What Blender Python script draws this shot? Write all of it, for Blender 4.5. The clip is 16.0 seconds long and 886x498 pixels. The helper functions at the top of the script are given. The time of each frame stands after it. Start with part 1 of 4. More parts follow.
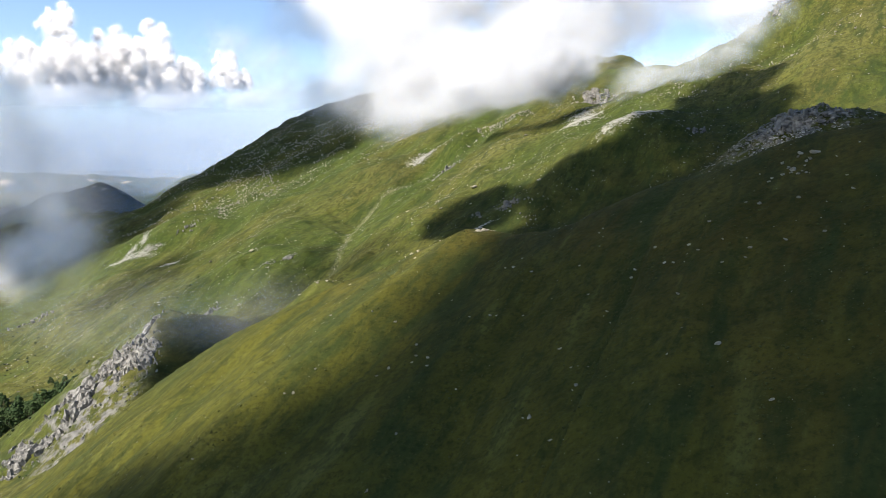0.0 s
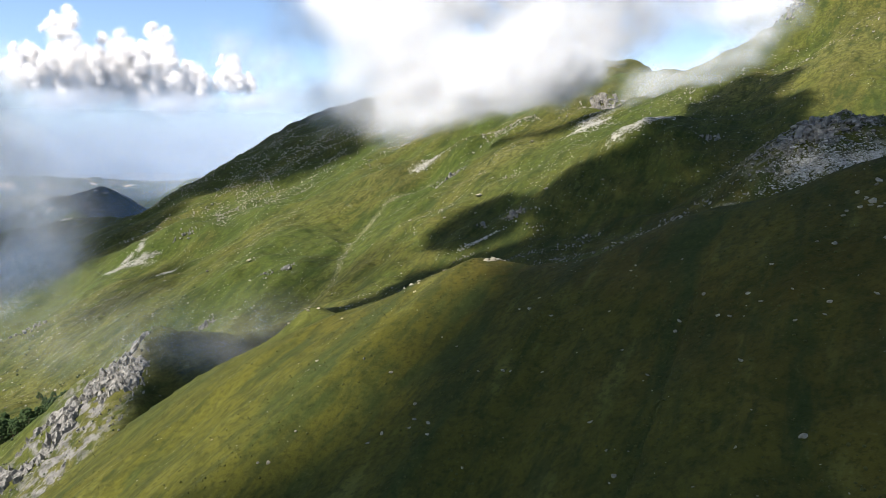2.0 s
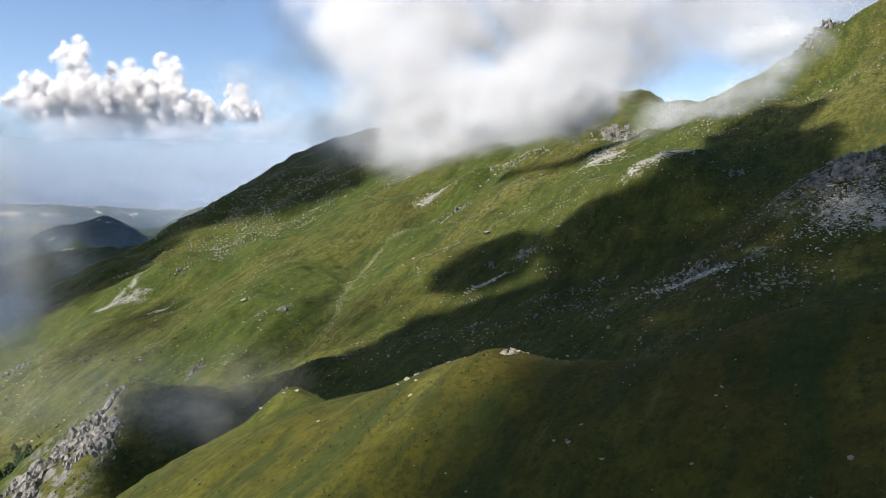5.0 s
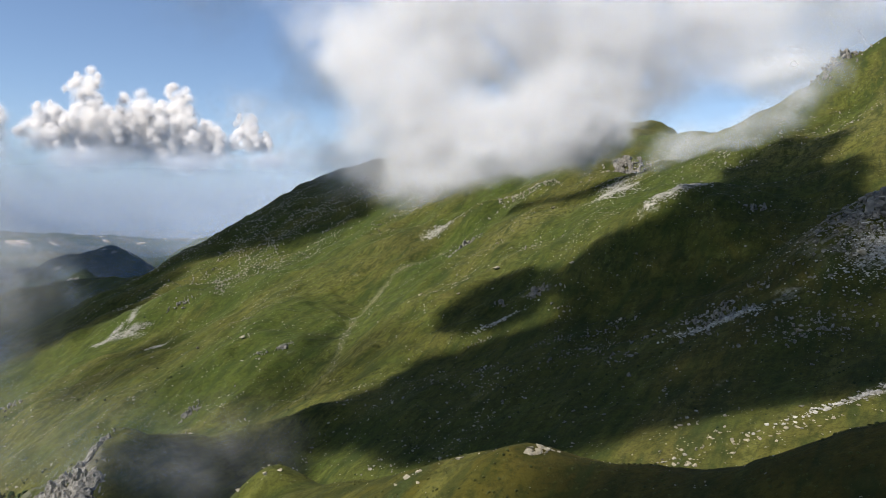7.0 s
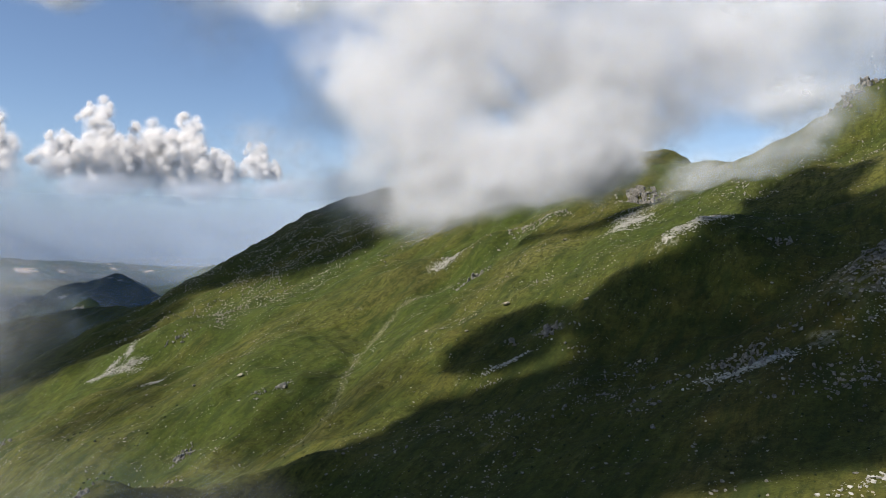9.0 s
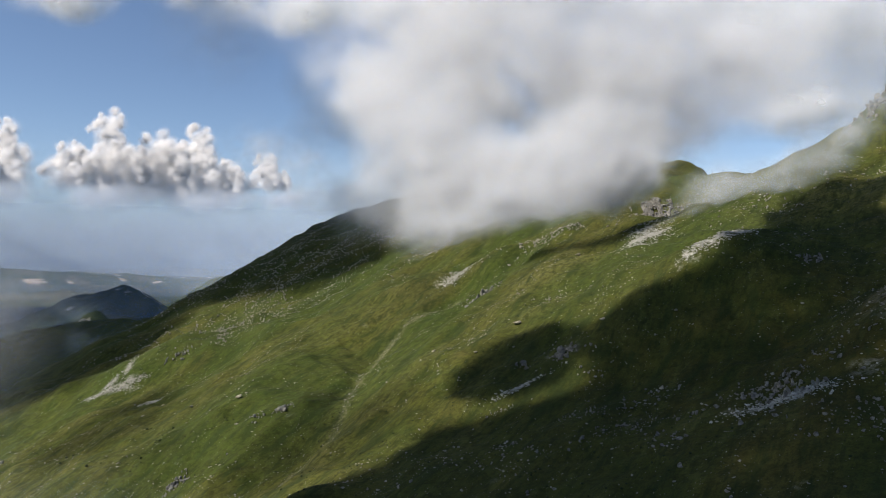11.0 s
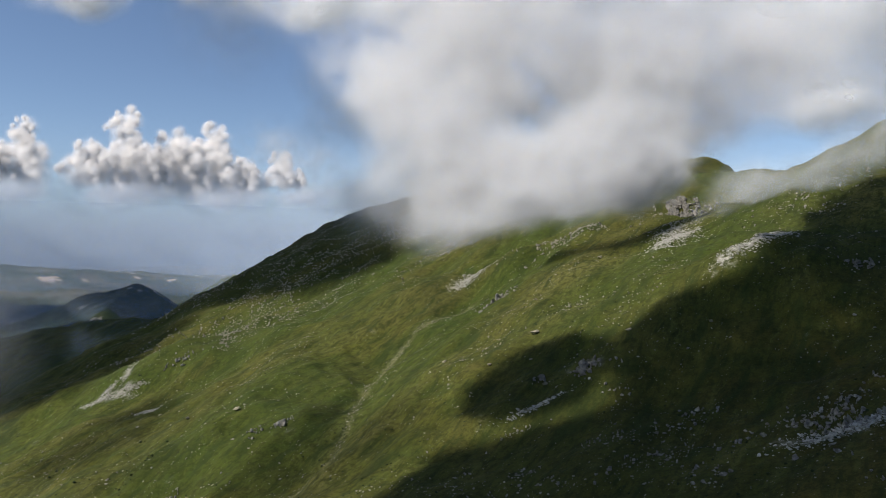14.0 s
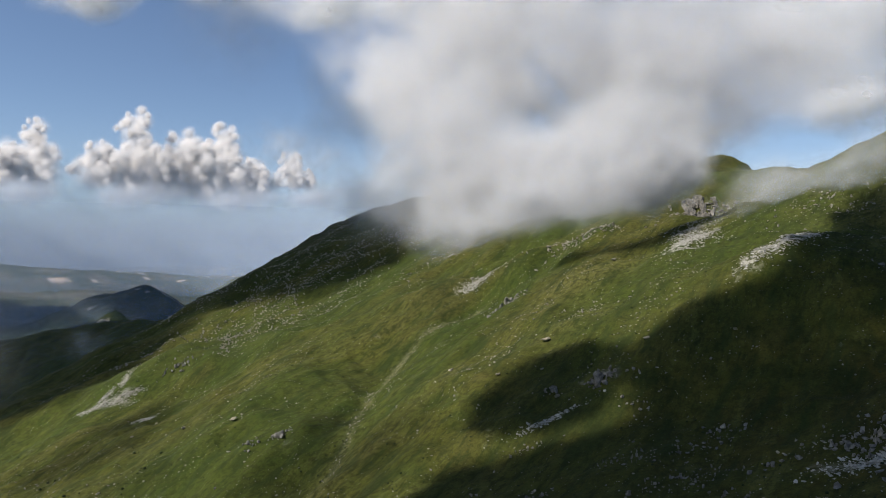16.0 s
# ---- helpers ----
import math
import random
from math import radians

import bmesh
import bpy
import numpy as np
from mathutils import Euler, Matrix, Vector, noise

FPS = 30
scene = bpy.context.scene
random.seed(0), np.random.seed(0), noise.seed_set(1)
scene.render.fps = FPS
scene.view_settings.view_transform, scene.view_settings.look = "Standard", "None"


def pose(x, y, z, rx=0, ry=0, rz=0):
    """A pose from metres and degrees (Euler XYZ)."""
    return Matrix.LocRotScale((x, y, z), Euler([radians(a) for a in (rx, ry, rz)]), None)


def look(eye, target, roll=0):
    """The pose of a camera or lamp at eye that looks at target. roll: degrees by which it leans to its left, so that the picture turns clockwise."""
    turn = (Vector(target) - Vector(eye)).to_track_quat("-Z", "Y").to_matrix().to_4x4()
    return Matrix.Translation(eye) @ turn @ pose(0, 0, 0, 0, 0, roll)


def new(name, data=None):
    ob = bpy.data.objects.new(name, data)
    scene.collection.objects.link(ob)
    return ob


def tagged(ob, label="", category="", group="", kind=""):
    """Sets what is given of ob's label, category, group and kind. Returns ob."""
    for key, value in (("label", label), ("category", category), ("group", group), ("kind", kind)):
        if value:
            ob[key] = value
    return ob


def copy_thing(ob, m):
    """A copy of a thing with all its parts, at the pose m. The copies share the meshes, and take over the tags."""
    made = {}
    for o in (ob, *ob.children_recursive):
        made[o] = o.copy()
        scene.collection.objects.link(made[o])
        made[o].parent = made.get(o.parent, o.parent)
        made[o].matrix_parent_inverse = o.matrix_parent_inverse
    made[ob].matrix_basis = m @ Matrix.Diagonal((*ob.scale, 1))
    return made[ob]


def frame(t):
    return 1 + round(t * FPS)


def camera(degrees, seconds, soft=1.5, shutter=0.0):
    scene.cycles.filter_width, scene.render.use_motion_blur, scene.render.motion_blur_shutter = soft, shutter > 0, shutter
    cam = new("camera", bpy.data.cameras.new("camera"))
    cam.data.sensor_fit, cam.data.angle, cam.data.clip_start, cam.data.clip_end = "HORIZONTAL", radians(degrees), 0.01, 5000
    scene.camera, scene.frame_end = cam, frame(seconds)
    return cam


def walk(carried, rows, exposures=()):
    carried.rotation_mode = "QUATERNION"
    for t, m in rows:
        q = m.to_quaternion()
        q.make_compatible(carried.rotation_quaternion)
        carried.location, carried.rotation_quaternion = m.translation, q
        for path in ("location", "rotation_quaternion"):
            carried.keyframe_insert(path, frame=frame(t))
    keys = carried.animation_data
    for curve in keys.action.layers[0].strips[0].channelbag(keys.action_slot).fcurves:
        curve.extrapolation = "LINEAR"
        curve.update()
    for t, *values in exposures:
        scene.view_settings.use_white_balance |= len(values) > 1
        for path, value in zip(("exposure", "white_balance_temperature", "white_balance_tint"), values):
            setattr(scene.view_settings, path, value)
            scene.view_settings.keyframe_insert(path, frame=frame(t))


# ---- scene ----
cam = camera(65.0, 16.0, soft=0.8)
# seconds, x, y, z, yaw, pitch, roll
PATH = [
    (0, 0.00, 0.01, -0.00, 0.864, -7.969, 0.577),
    (0.5, -0.06, 3.22, 0.42, 0.940, -7.972, 0.557),
    (1, -0.12, 6.50, 0.89, 1.016, -7.936, 0.533),
    (1.5, -0.18, 9.91, 1.45, 1.092, -7.834, 0.502),
    (2, -0.23, 13.45, 2.03, 1.166, -7.692, 0.471),
    (2.5, -0.29, 17.09, 2.59, 1.237, -7.530, 0.445),
    (3, -0.34, 20.79, 3.12, 1.308, -7.314, 0.423),
    (3.5, -0.38, 24.52, 3.66, 1.382, -6.995, 0.404),
    (4, -0.40, 28.25, 4.24, 1.463, -6.539, 0.385),
    (4.8, -0.49, 34.17, 5.20, 1.620, -5.622, 0.348),
    (5.6, -0.73, 39.97, 6.09, 1.832, -4.648, 0.296),
    (6.5, -1.03, 46.49, 7.02, 2.118, -3.569, 0.220),
    (7, -1.12, 50.20, 7.52, 2.283, -2.980, 0.174),
    (7.5, -1.16, 53.97, 8.03, 2.450, -2.394, 0.131),
    (8, -1.20, 57.78, 8.59, 2.621, -1.806, 0.098),
    (8.5, -1.25, 61.60, 9.21, 2.795, -1.223, 0.080),
    (9, -1.31, 65.44, 9.87, 2.975, -0.693, 0.071),
    (9.5, -1.38, 69.27, 10.53, 3.162, -0.272, 0.063),
    (10.2, -1.43, 74.62, 11.39, 3.435, 0.065, 0.044),
    (11, -1.47, 80.74, 12.25, 3.750, 0.173, 0.012),
    (11.6, -1.50, 85.36, 12.80, 3.979, 0.141, -0.014),
    (12, -1.51, 88.44, 13.12, 4.134, 0.097, -0.031),
    (12.5, -1.52, 92.31, 13.49, 4.335, 0.043, -0.053),
    (13, -1.53, 96.17, 13.83, 4.551, 0.012, -0.074),
    (13.5, -1.52, 100.03, 14.14, 4.775, 0.000, -0.090),
    (14, -1.49, 103.86, 14.43, 4.999, -0.001, -0.096),
    (14.5, -1.42, 107.67, 14.71, 5.215, -0.001, -0.088),
    (15, -1.33, 111.46, 14.98, 5.425, -0.001, -0.069),
    (15.5, -1.22, 115.23, 15.23, 5.630, -0.001, -0.042),
    (16, -1.10, 118.99, 15.48, 5.833, -0.001, -0.011),
]
walk(cam, [(t, pose(x, y, z, 90 + p, r, w)) for t, x, y, z, w, p, r in PATH],
     exposures=[(0, 1.2, 6450, 12), (2, 1.15, 6450, 12), (4, 1.0, 6450, 12), (6.5, 0.65, 6450, 12), (9, 0.48, 6450, 12), (12, 0.35, 6450, 12),
                (16, 0.28, 6450, 12)])

# ---- light ----
SUN_AZ, SUN_EL = 237.0, 47.0      # clockwise from +y; height over the horizon
SUN = Vector((math.sin(radians(SUN_AZ)) * math.cos(radians(SUN_EL)), math.cos(radians(SUN_AZ)) * math.cos(radians(SUN_EL)),
              math.sin(radians(SUN_EL))))
world = bpy.data.worlds.new("sky")
scene.world = world
world.use_nodes = True
sky = world.node_tree.nodes.new("ShaderNodeTexSky")
sky.sky_type, sky.sun_disc = "NISHITA", False
sky.sun_elevation, sky.sun_rotation = radians(SUN_EL), radians(SUN_AZ)
sky.altitude, sky.air_density, sky.dust_density, sky.ozone_density = 1800, 1.0, 0.5, 2.0
back = world.node_tree.nodes["Background"]
world.node_tree.links.new(sky.outputs[0], back.inputs[0])
back.inputs[1].default_value = 0.09
sun = new("sun", bpy.data.lights.new("sun", "SUN"))
sun.data.energy, sun.data.angle, sun.data.color = 4.9, radians(0.6), (1.0, 0.95, 0.86)
sun.matrix_world = look(SUN * 1000, (0, 0, 0))
scene.cycles.transparent_max_bounces = 128

# ---- terrain as a function of the plan ----
def hash2(ix, iy, seed):
    h = (ix * 374761393 + iy * 668265263 + seed * 1442695041) & 0xFFFFFFFF
    h = ((h ^ (h >> 13)) * 1274126177) & 0xFFFFFFFF
    return ((h ^ (h >> 16)) & 0xFFFF) / 65535.0


def value_noise(x, y, seed=0):
    ix, iy = np.floor(x).astype(np.int64), np.floor(y).astype(np.int64)
    u, v = x - ix, y - iy
    u, v = u * u * u * (u * (u * 6 - 15) + 10), v * v * v * (v * (v * 6 - 15) + 10)
    a, b = hash2(ix, iy, seed), hash2(ix + 1, iy, seed)
    c, d = hash2(ix, iy + 1, seed), hash2(ix + 1, iy + 1, seed)
    return 2 * (a + (b - a) * u + (c - a) * v + (a - b - c + d) * u * v) - 1


def fractal(x, y, size, octaves=4, seed=0, gain=0.5):
    total, amp = 0.0, 1.0
    for k in range(octaves):
        s = 2.03 ** k / size
        cs, sn = math.cos(0.7 + 1.3 * k), math.sin(0.7 + 1.3 * k)
        total = total + amp * value_noise((cs * x - sn * y) * s + 17.3 * k, (sn * x + cs * y) * s - 9.1 * k, seed + k)
        amp *= gain
    return total


def softplus(d, w):
    return w * np.logaddexp(0, d / w)


def smooth_max(a, b, w):
    return b + softplus(a - b, w)


def along(x, y, crest):
    """Height and distance of the nearest place of a crest line; the distance is below zero on its left side."""
    best = np.full(np.shape(x), 1e9)
    high, side = np.zeros(np.shape(x)), np.ones(np.shape(x))
    for (ax, ay, az), (bx, by, bz) in zip(crest, crest[1:]):
        dx, dy = bx - ax, by - ay
        t = np.clip(((x - ax) * dx + (y - ay) * dy) / (dx * dx + dy * dy), 0, 1)
        px, py = x - ax - t * dx, y - ay - t * dy
        d = np.hypot(px, py)
        near = d < best
        best = np.where(near, d, best)
        high = np.where(near, az + t * (bz - az), high)
        side = np.where(near, np.sign(px * dy - py * dx), side)
    return high, best * side


def spur(x, y, crest, slope_left, slope_right, top=8.0):
    """A spur with a rounded crest."""
    high, d = along(x, y, crest)
    run = np.sqrt(d * d + top * top) - top
    return high - np.where(d < 0, slope_left, slope_right) * run


def bump(x, y, cx, cy, rx, ry, turn=0.0):
    c, s = math.cos(radians(turn)), math.sin(radians(turn))
    u, v = ((x - cx) * c + (y - cy) * s) / rx, (-(x - cx) * s + (y - cy) * c) / ry
    return np.exp(-(u * u + v * v))


NEAR_CREST = [(260, 30, 72), (130, 50, 25), (60, 73, 7.8), (38, 85, 0), (30, 90.5, -3.9), (23, 94, -6.4), (17, 97, -9.4), (9, 104, -12.3),
              (3, 108.5, -11.8), (-12, 122, -20.3), (-27, 140, -29.8), (-32, 146, -32), (-44, 160, -52), (-66, 178, -88)]
NEAR_RIB = [(-8, 109, -20.5), (-22, 112, -29), (-48, 117, -45.5), (-75, 122, -65), (-105, 125, -90), (-170, 130, -140)]
CLIFF_CREST = [(0, 305, -58), (-55, 291, -63), (-80, 279, -66), (-92, 266, -63), (-101, 257, -60), (-111, 258, -59), (-125, 256, -70),
               (-138, 250, -84), (-150, 239, -97), (-158, 228, -105), (-178, 190, -128), (-200, 120, -170)]
CLIFF_RIB = [(-111, 258, -60), (-105, 230, -70), (-101, 205, -81), (-97, 180, -96), (-95, 150, -115)]
GULLY = [(-20, 503, 0), (-37, 491, 0), (-49, 480, 0), (-60, 461, 0), (-65, 440, 0), (-66, 412, 0), (-64, 382, 0), (-65, 362, 0), (-73, 348, 0), (-78, 325, 0)]


def massif(x, y):
    """The long far side of the valley, up to its ridge."""
    prof = np.interp(y, [-400, 120, 200, 280, 330, 362, 395, 440, 480, 520, 700, 900, 1084, 1500],
                     [-70, -62, -58, -53, -47, -37, -26, -14, -7, 6, 50, 96, 139, 200])
    z = 0.31 * x + prof + 0.0003 * np.clip(x - 60, 0, 400) ** 2
    edge = np.interp(y, [200, 330, 450, 560, 700, 900, 1084, 1200], [-900, -680, -520, -400, -312, -318, -222, -150])
    z = z - 0.75 * softplus(edge - x, 22.0)
    back = np.interp(x, [-320, -220, -60, 120, 170, 215, 250, 450, 900], [1110, 1092, 960, 740, 690, 590, 552, 545, 545])
    z = z - 0.85 * softplus(y - back, 10.0)
    return z


def low_land(x, y):
    """Shoulder, wooded hills and the plain far below."""
    r = np.hypot(x, y)
    z = np.interp(r, [0, 900, 1500, 2400, 3300, 4000, 4990], [-330, -320, -290, -235, -160, -105, -30])
    shoulder = spur(x, y, [(-300, 1010, -40), (-430, 1080, -86), (-560, 1120, -86), (-700, 1090, -104), (-900, 960, -164),
                           (-1200, 800, -260)], 0.4, 0.45, 30)
    hill = spur(x, y, [(-560, 1450, -160), (-660, 1449, -98), (-735, 1444, -55), (-770, 1440, -66), (-837, 1435, -88), (-939, 1427, -124),
                       (-1060, 1410, -168), (-1250, 1400, -240)], 0.36, 0.4, 22)
    hill_b = -148 - 0.35 * np.hypot(x + 1290, (y - 1480) * 0.8)
    slope_b = spur(x, y, [(-440, 1760, -40), (-600, 1755, -46), (-672, 1750, -57), (-768, 1742, -110), (-900, 1730, -190)], 0.45, 0.45, 12)
    for part_ in (shoulder, hill, hill_b, slope_b):
        z = smooth_max(z, part_ + 3 * fractal(x, y, 90, 3, 31), 5.0)
    band = spur(x, y, [(-2900, 1300, -20), (-2100, 1900, -24), (-1700, 2150, -34), (-1300, 2350, -62), (-1000, 2500, -84), (200, 2800, -130)], 0.13, 0.10, 60)
    return smooth_max(z, band + 6 * fractal(x, y, 260, 3, 33), 10.0)


def terrain(x, y):
    z = smooth_max(massif(x, y), low_land(x, y), 8.0)
    far = np.clip((np.hypot(x, y) - 150) / 250, 0, 1)
    # ribs and gullies down the far side, swells and small humps
    u, v = 0.52 * x + 0.85 * y, 0.85 * x - 0.52 * y
    z = z + far * (6.0 * fractal(v, u * 0.35, 95, 4, 5) + 3.2 * fractal(x, y, 34, 4, 7))
    z = z + 23 * bump(x, y, 142, 288, 34, 30, 20) + 17 * bump(x, y, 285, 537, 54, 40)
    z = z + 15 * bump(x, y, 96, 374, 45, 34) + 9 * bump(x, y, -215, 525, 60, 40) + 8 * bump(x, y, -96, 388, 40, 25)
    z = z - 29 * bump(x, y, 190, 640, 50, 60) + 5 * bump(x, y, 134, 680, 40, 40) + 11.4 * bump(x, y, 95, 690, 35, 40)
    z = z - 5 * bump(x, y, 230, 560, 35, 40) + 7.3 * bump(x, y, 160, 600, 30, 40) + 7 * bump(x, y, 243, 533, 14, 16) - 10 * bump(x, y, 125, 545, 45, 35)
    z = z - 26 * bump(x, y, -72, 200, 38, 42) + 5 * np.abs(fractal(x, y, 14, 4, 29)) * bump(x, y, 140, 290, 26, 22)
    z = z + bump(x, y, 118, 556, 26, 30) * (8 * np.tanh((y + 0.2 * (x - 118) - 556) / 5.0) - 5.5)
    z = z + far * 0.8 * fractal(v, u * 0.28, 15, 3, 15)
    p, q = 0.72 * x + 0.69 * y, 0.69 * x - 0.72 * y
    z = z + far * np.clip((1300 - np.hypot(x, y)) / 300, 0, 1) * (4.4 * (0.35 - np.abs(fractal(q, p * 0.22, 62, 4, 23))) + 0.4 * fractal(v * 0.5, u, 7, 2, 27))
    gully = along(x, y, GULLY)[1]
    z = z - 2.2 * np.exp(-(gully / 7.0) ** 2) + 1.6 * np.exp(-((gully - 22) / 13.0) ** 2)
    beside = np.clip((y - 300) / 40, 0, 1) * np.clip((560 - y) / 60, 0, 1)
    z = z + beside * (5.0 * np.exp(-((gully - 52) / 22.0) ** 2) - 3.2 * np.exp(-((gully - 12) / 16.0) ** 2) + 2.0 * np.exp(-((gully + 48) / 24.0) ** 2))
    near = smooth_max(spur(x, y, NEAR_CREST, np.interp(x, [-28, 0], [0.62, 0.56]), 0.6, np.interp(x, [-28, 0], [18, 5])), spur(x, y, NEAR_RIB, 0.55, 0.6, 14), 1.5)
    cliff = smooth_max(spur(x, y, CLIFF_CREST, 0.8, 1.0, 3), spur(x, y, CLIFF_RIB, 0.62, 0.8, 3), 1.5)
    cliff = cliff + 2.6 * np.abs(fractal(x + 0.6 * y, y, 9, 4, 14)) * bump(x, y, -132, 228, 26, 34)
    z = smooth_max(z, near + 0.6 * fractal(x, y, 30, 3, 11), 3.0)
    z = z + 4.6 * bump(x, y, -27.5, 140, 5, 6) + 3.5 * bump(x, y, 52, 190, 34, 20)
    z = smooth_max(z, cliff + 2.0 * fractal(x, y, 17, 3, 13), 3.0)
    return z + 0.28 * fractal(x, y, 7.5, 3, 17) + 0.05 * fractal(x, y, 1.6, 2, 19)


# ---- materials ----
class Nodes:
    """A node material written line by line."""

    def __init__(self, name):
        self.mat = bpy.data.materials.new(name)
        self.mat.use_nodes = True
        self.tree = self.mat.node_tree
        self.tree.nodes.clear()
        self.out = self.tree.nodes.new("ShaderNodeOutputMaterial")

    def add(self, kind, *links, **values):
        node = self.tree.nodes.new("ShaderNode" + kind)
        for key, value in values.items():
            if key == "op":
                node.operation = value
            elif key == "blend":
                node.blend_type = value
            elif key == "attr":
                node.attribute_name = value
            elif key == "dims":
                node.noise_dimensions = value
        for name, value in links:
            self.put(node.inputs[name], value)
        return node

    def put(self, socket, value):
        if isinstance(value, bpy.types.NodeSocket):
            self.tree.links.new(value, socket)
        elif isinstance(value, tuple) and len(value) == 3 and socket.type == "RGBA":
            socket.default_value = (*value, 1)
        else:
            socket.default_value = value

    def math(self, op, a, b=0.0, c=0.0):
        return self.add("Math", (0, a), (1, b), (2, c), op=op).outputs[0]

    def noise(self, where, scale, detail=3.0, rough=0.55):
        return self.add("TexNoise", ("Vector", where), ("Scale", scale), ("Detail", detail), ("Roughness", rough)).outputs[0]

    def ramp(self, value, low, high):
        node = self.add("MapRange", ("Value", value), ("From Min", low), ("From Max", high))
        node.interpolation_type = "SMOOTHSTEP"
        return node.outputs[0]

    def mix(self, fac, a, b, blend="MIX"):
        node = self.tree.nodes.new("ShaderNodeMix")
        node.data_type, node.blend_type = "RGBA", blend
        for socket, value in ((node.inputs[0], fac), (node.inputs[6], a), (node.inputs[7], b)):
            self.put(socket, value)
        return node.outputs[2]

    def attribute(self, name):
        return self.add("Attribute", attr=name).outputs["Fac"]

    def place(self):
        return self.add("TexCoord").outputs["Object"]

    def surface(self, shader):
        self.tree.links.new(shader, self.out.inputs[0])
        return self.mat

    def principled(self, colour, rough, bump=None, strength=0.3, distance=0.1, specular=0.3):
        links = [("Base Color", colour), ("Roughness", rough), ("Specular IOR Level", specular)]
        if bump is not None:
            links.append(("Normal", self.add("Bump", ("Height", bump), ("Strength", strength), ("Distance", distance)).outputs[0]))
        return self.surface(self.add("BsdfPrincipled", *links).outputs[0])


def ground_material():
    n = Nodes("mountain_ground")
    p = n.place()
    big, mid, small, fine = n.noise(p, 0.011, 4), n.noise(p, 0.06, 5, 0.6), n.noise(p, 0.42, 4, 0.65), n.noise(p, 1.7, 4, 0.7)
    patch = n.noise(p, 0.16, 5, 0.65)
    grass = n.mix(n.ramp(big, 0.38, 0.62), (0.053, 0.06, 0.0105), (0.077, 0.078, 0.0135))
    grass = n.mix(n.math("MULTIPLY", n.ramp(mid, 0.48, 0.68), 0.7), grass, (0.082, 0.076, 0.022))
    grass = n.mix(n.math("MULTIPLY", n.ramp(mid, 0.5, 0.3), 0.7), grass, (0.033, 0.052, 0.0105))
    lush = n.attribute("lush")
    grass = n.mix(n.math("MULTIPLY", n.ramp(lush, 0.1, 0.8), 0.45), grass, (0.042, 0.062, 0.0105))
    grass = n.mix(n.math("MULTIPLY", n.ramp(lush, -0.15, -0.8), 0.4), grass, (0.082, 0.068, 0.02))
    grass = n.mix(n.math("MULTIPLY", n.attribute("near"), 0.85), grass, n.mix(n.ramp(patch, 0.3, 0.7), (0.056, 0.053, 0.0065), (0.068, 0.062, 0.008)))
    grass = n.mix(n.math("MULTIPLY", n.ramp(patch, 0.5, 0.32), n.math("MULTIPLY_ADD", n.attribute("near"), -0.3, 0.4)), grass, (0.026, 0.032, 0.009))
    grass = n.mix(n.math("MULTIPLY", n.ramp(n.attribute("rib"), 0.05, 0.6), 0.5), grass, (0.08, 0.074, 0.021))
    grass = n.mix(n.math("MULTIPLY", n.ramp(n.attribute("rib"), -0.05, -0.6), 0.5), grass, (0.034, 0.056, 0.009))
    grass = n.mix(n.math("MULTIPLY", n.attribute("dry"), n.ramp(small, 0.3, 0.6)), grass, (0.1, 0.096, 0.028))
    heath = n.mix(n.ramp(patch, 0.35, 0.65), (0.034, 0.027, 0.0055), (0.062, 0.047, 0.0095))
    grass = n.mix(n.math("MULTIPLY", n.attribute("heath"), n.math("MULTIPLY_ADD", n.ramp(mid, 0.4, 0.6), 0.35, 0.45)), grass, heath)
    turned = n.add("Mapping", ("Vector", p), ("Rotation", (0, 0, radians(31.5)))).outputs[0]
    streaks = n.add("Mapping", ("Vector", turned), ("Scale", (1.0, 0.2, 0.4))).outputs[0]
    streak, thin = n.noise(streaks, 0.16, 5, 0.65), n.noise(streaks, 0.55, 4, 0.65)
    grass = n.mix(n.math("MULTIPLY", n.ramp(streak, 0.5, 0.36), 0.8), grass, (0.024, 0.036, 0.009))
    grass = n.mix(n.math("MULTIPLY", n.ramp(streak, 0.54, 0.68), 0.5), grass, (0.098, 0.1, 0.025))
    grass = n.mix(n.math("MULTIPLY", n.ramp(thin, 0.5, 0.36), 0.65), grass, (0.022, 0.03, 0.008))
    grass = n.mix(n.math("MULTIPLY", n.attribute("path"), n.ramp(fine, 0.35, 0.6)), grass, (0.17, 0.16, 0.09))
    grass = n.mix(n.math("MULTIPLY", n.ramp(small, 0.54, 0.36), 0.6), grass, (0.022, 0.027, 0.0055))
    grass = n.mix(n.math("MULTIPLY", n.ramp(fine, 0.52, 0.34), 0.55), grass, (0.016, 0.02, 0.005))
    grass = n.mix(n.math("MULTIPLY", n.ramp(fine, 0.58, 0.72), 0.3), grass, (0.1, 0.096, 0.034))
    pale = n.mix(n.ramp(fine, 0.3, 0.7), (0.18, 0.17, 0.145), (0.42, 0.4, 0.35))
    chips = n.math("MULTIPLY", n.ramp(n.noise(p, 0.9, 3, 0.6), 0.67, 0.72), n.math("MULTIPLY", n.ramp(streak, 0.46, 0.56), n.math("SUBTRACT", 1.0, n.attribute("near"))))
    grass = n.mix(chips, grass, pale)
    scree = n.math("MULTIPLY", n.attribute("scree"), n.ramp(small, 0.42, 0.6))
    colour = n.mix(scree, grass, pale)
    rock = n.mix(n.ramp(small, 0.3, 0.7), (0.06, 0.058, 0.052), (0.165, 0.157, 0.143))
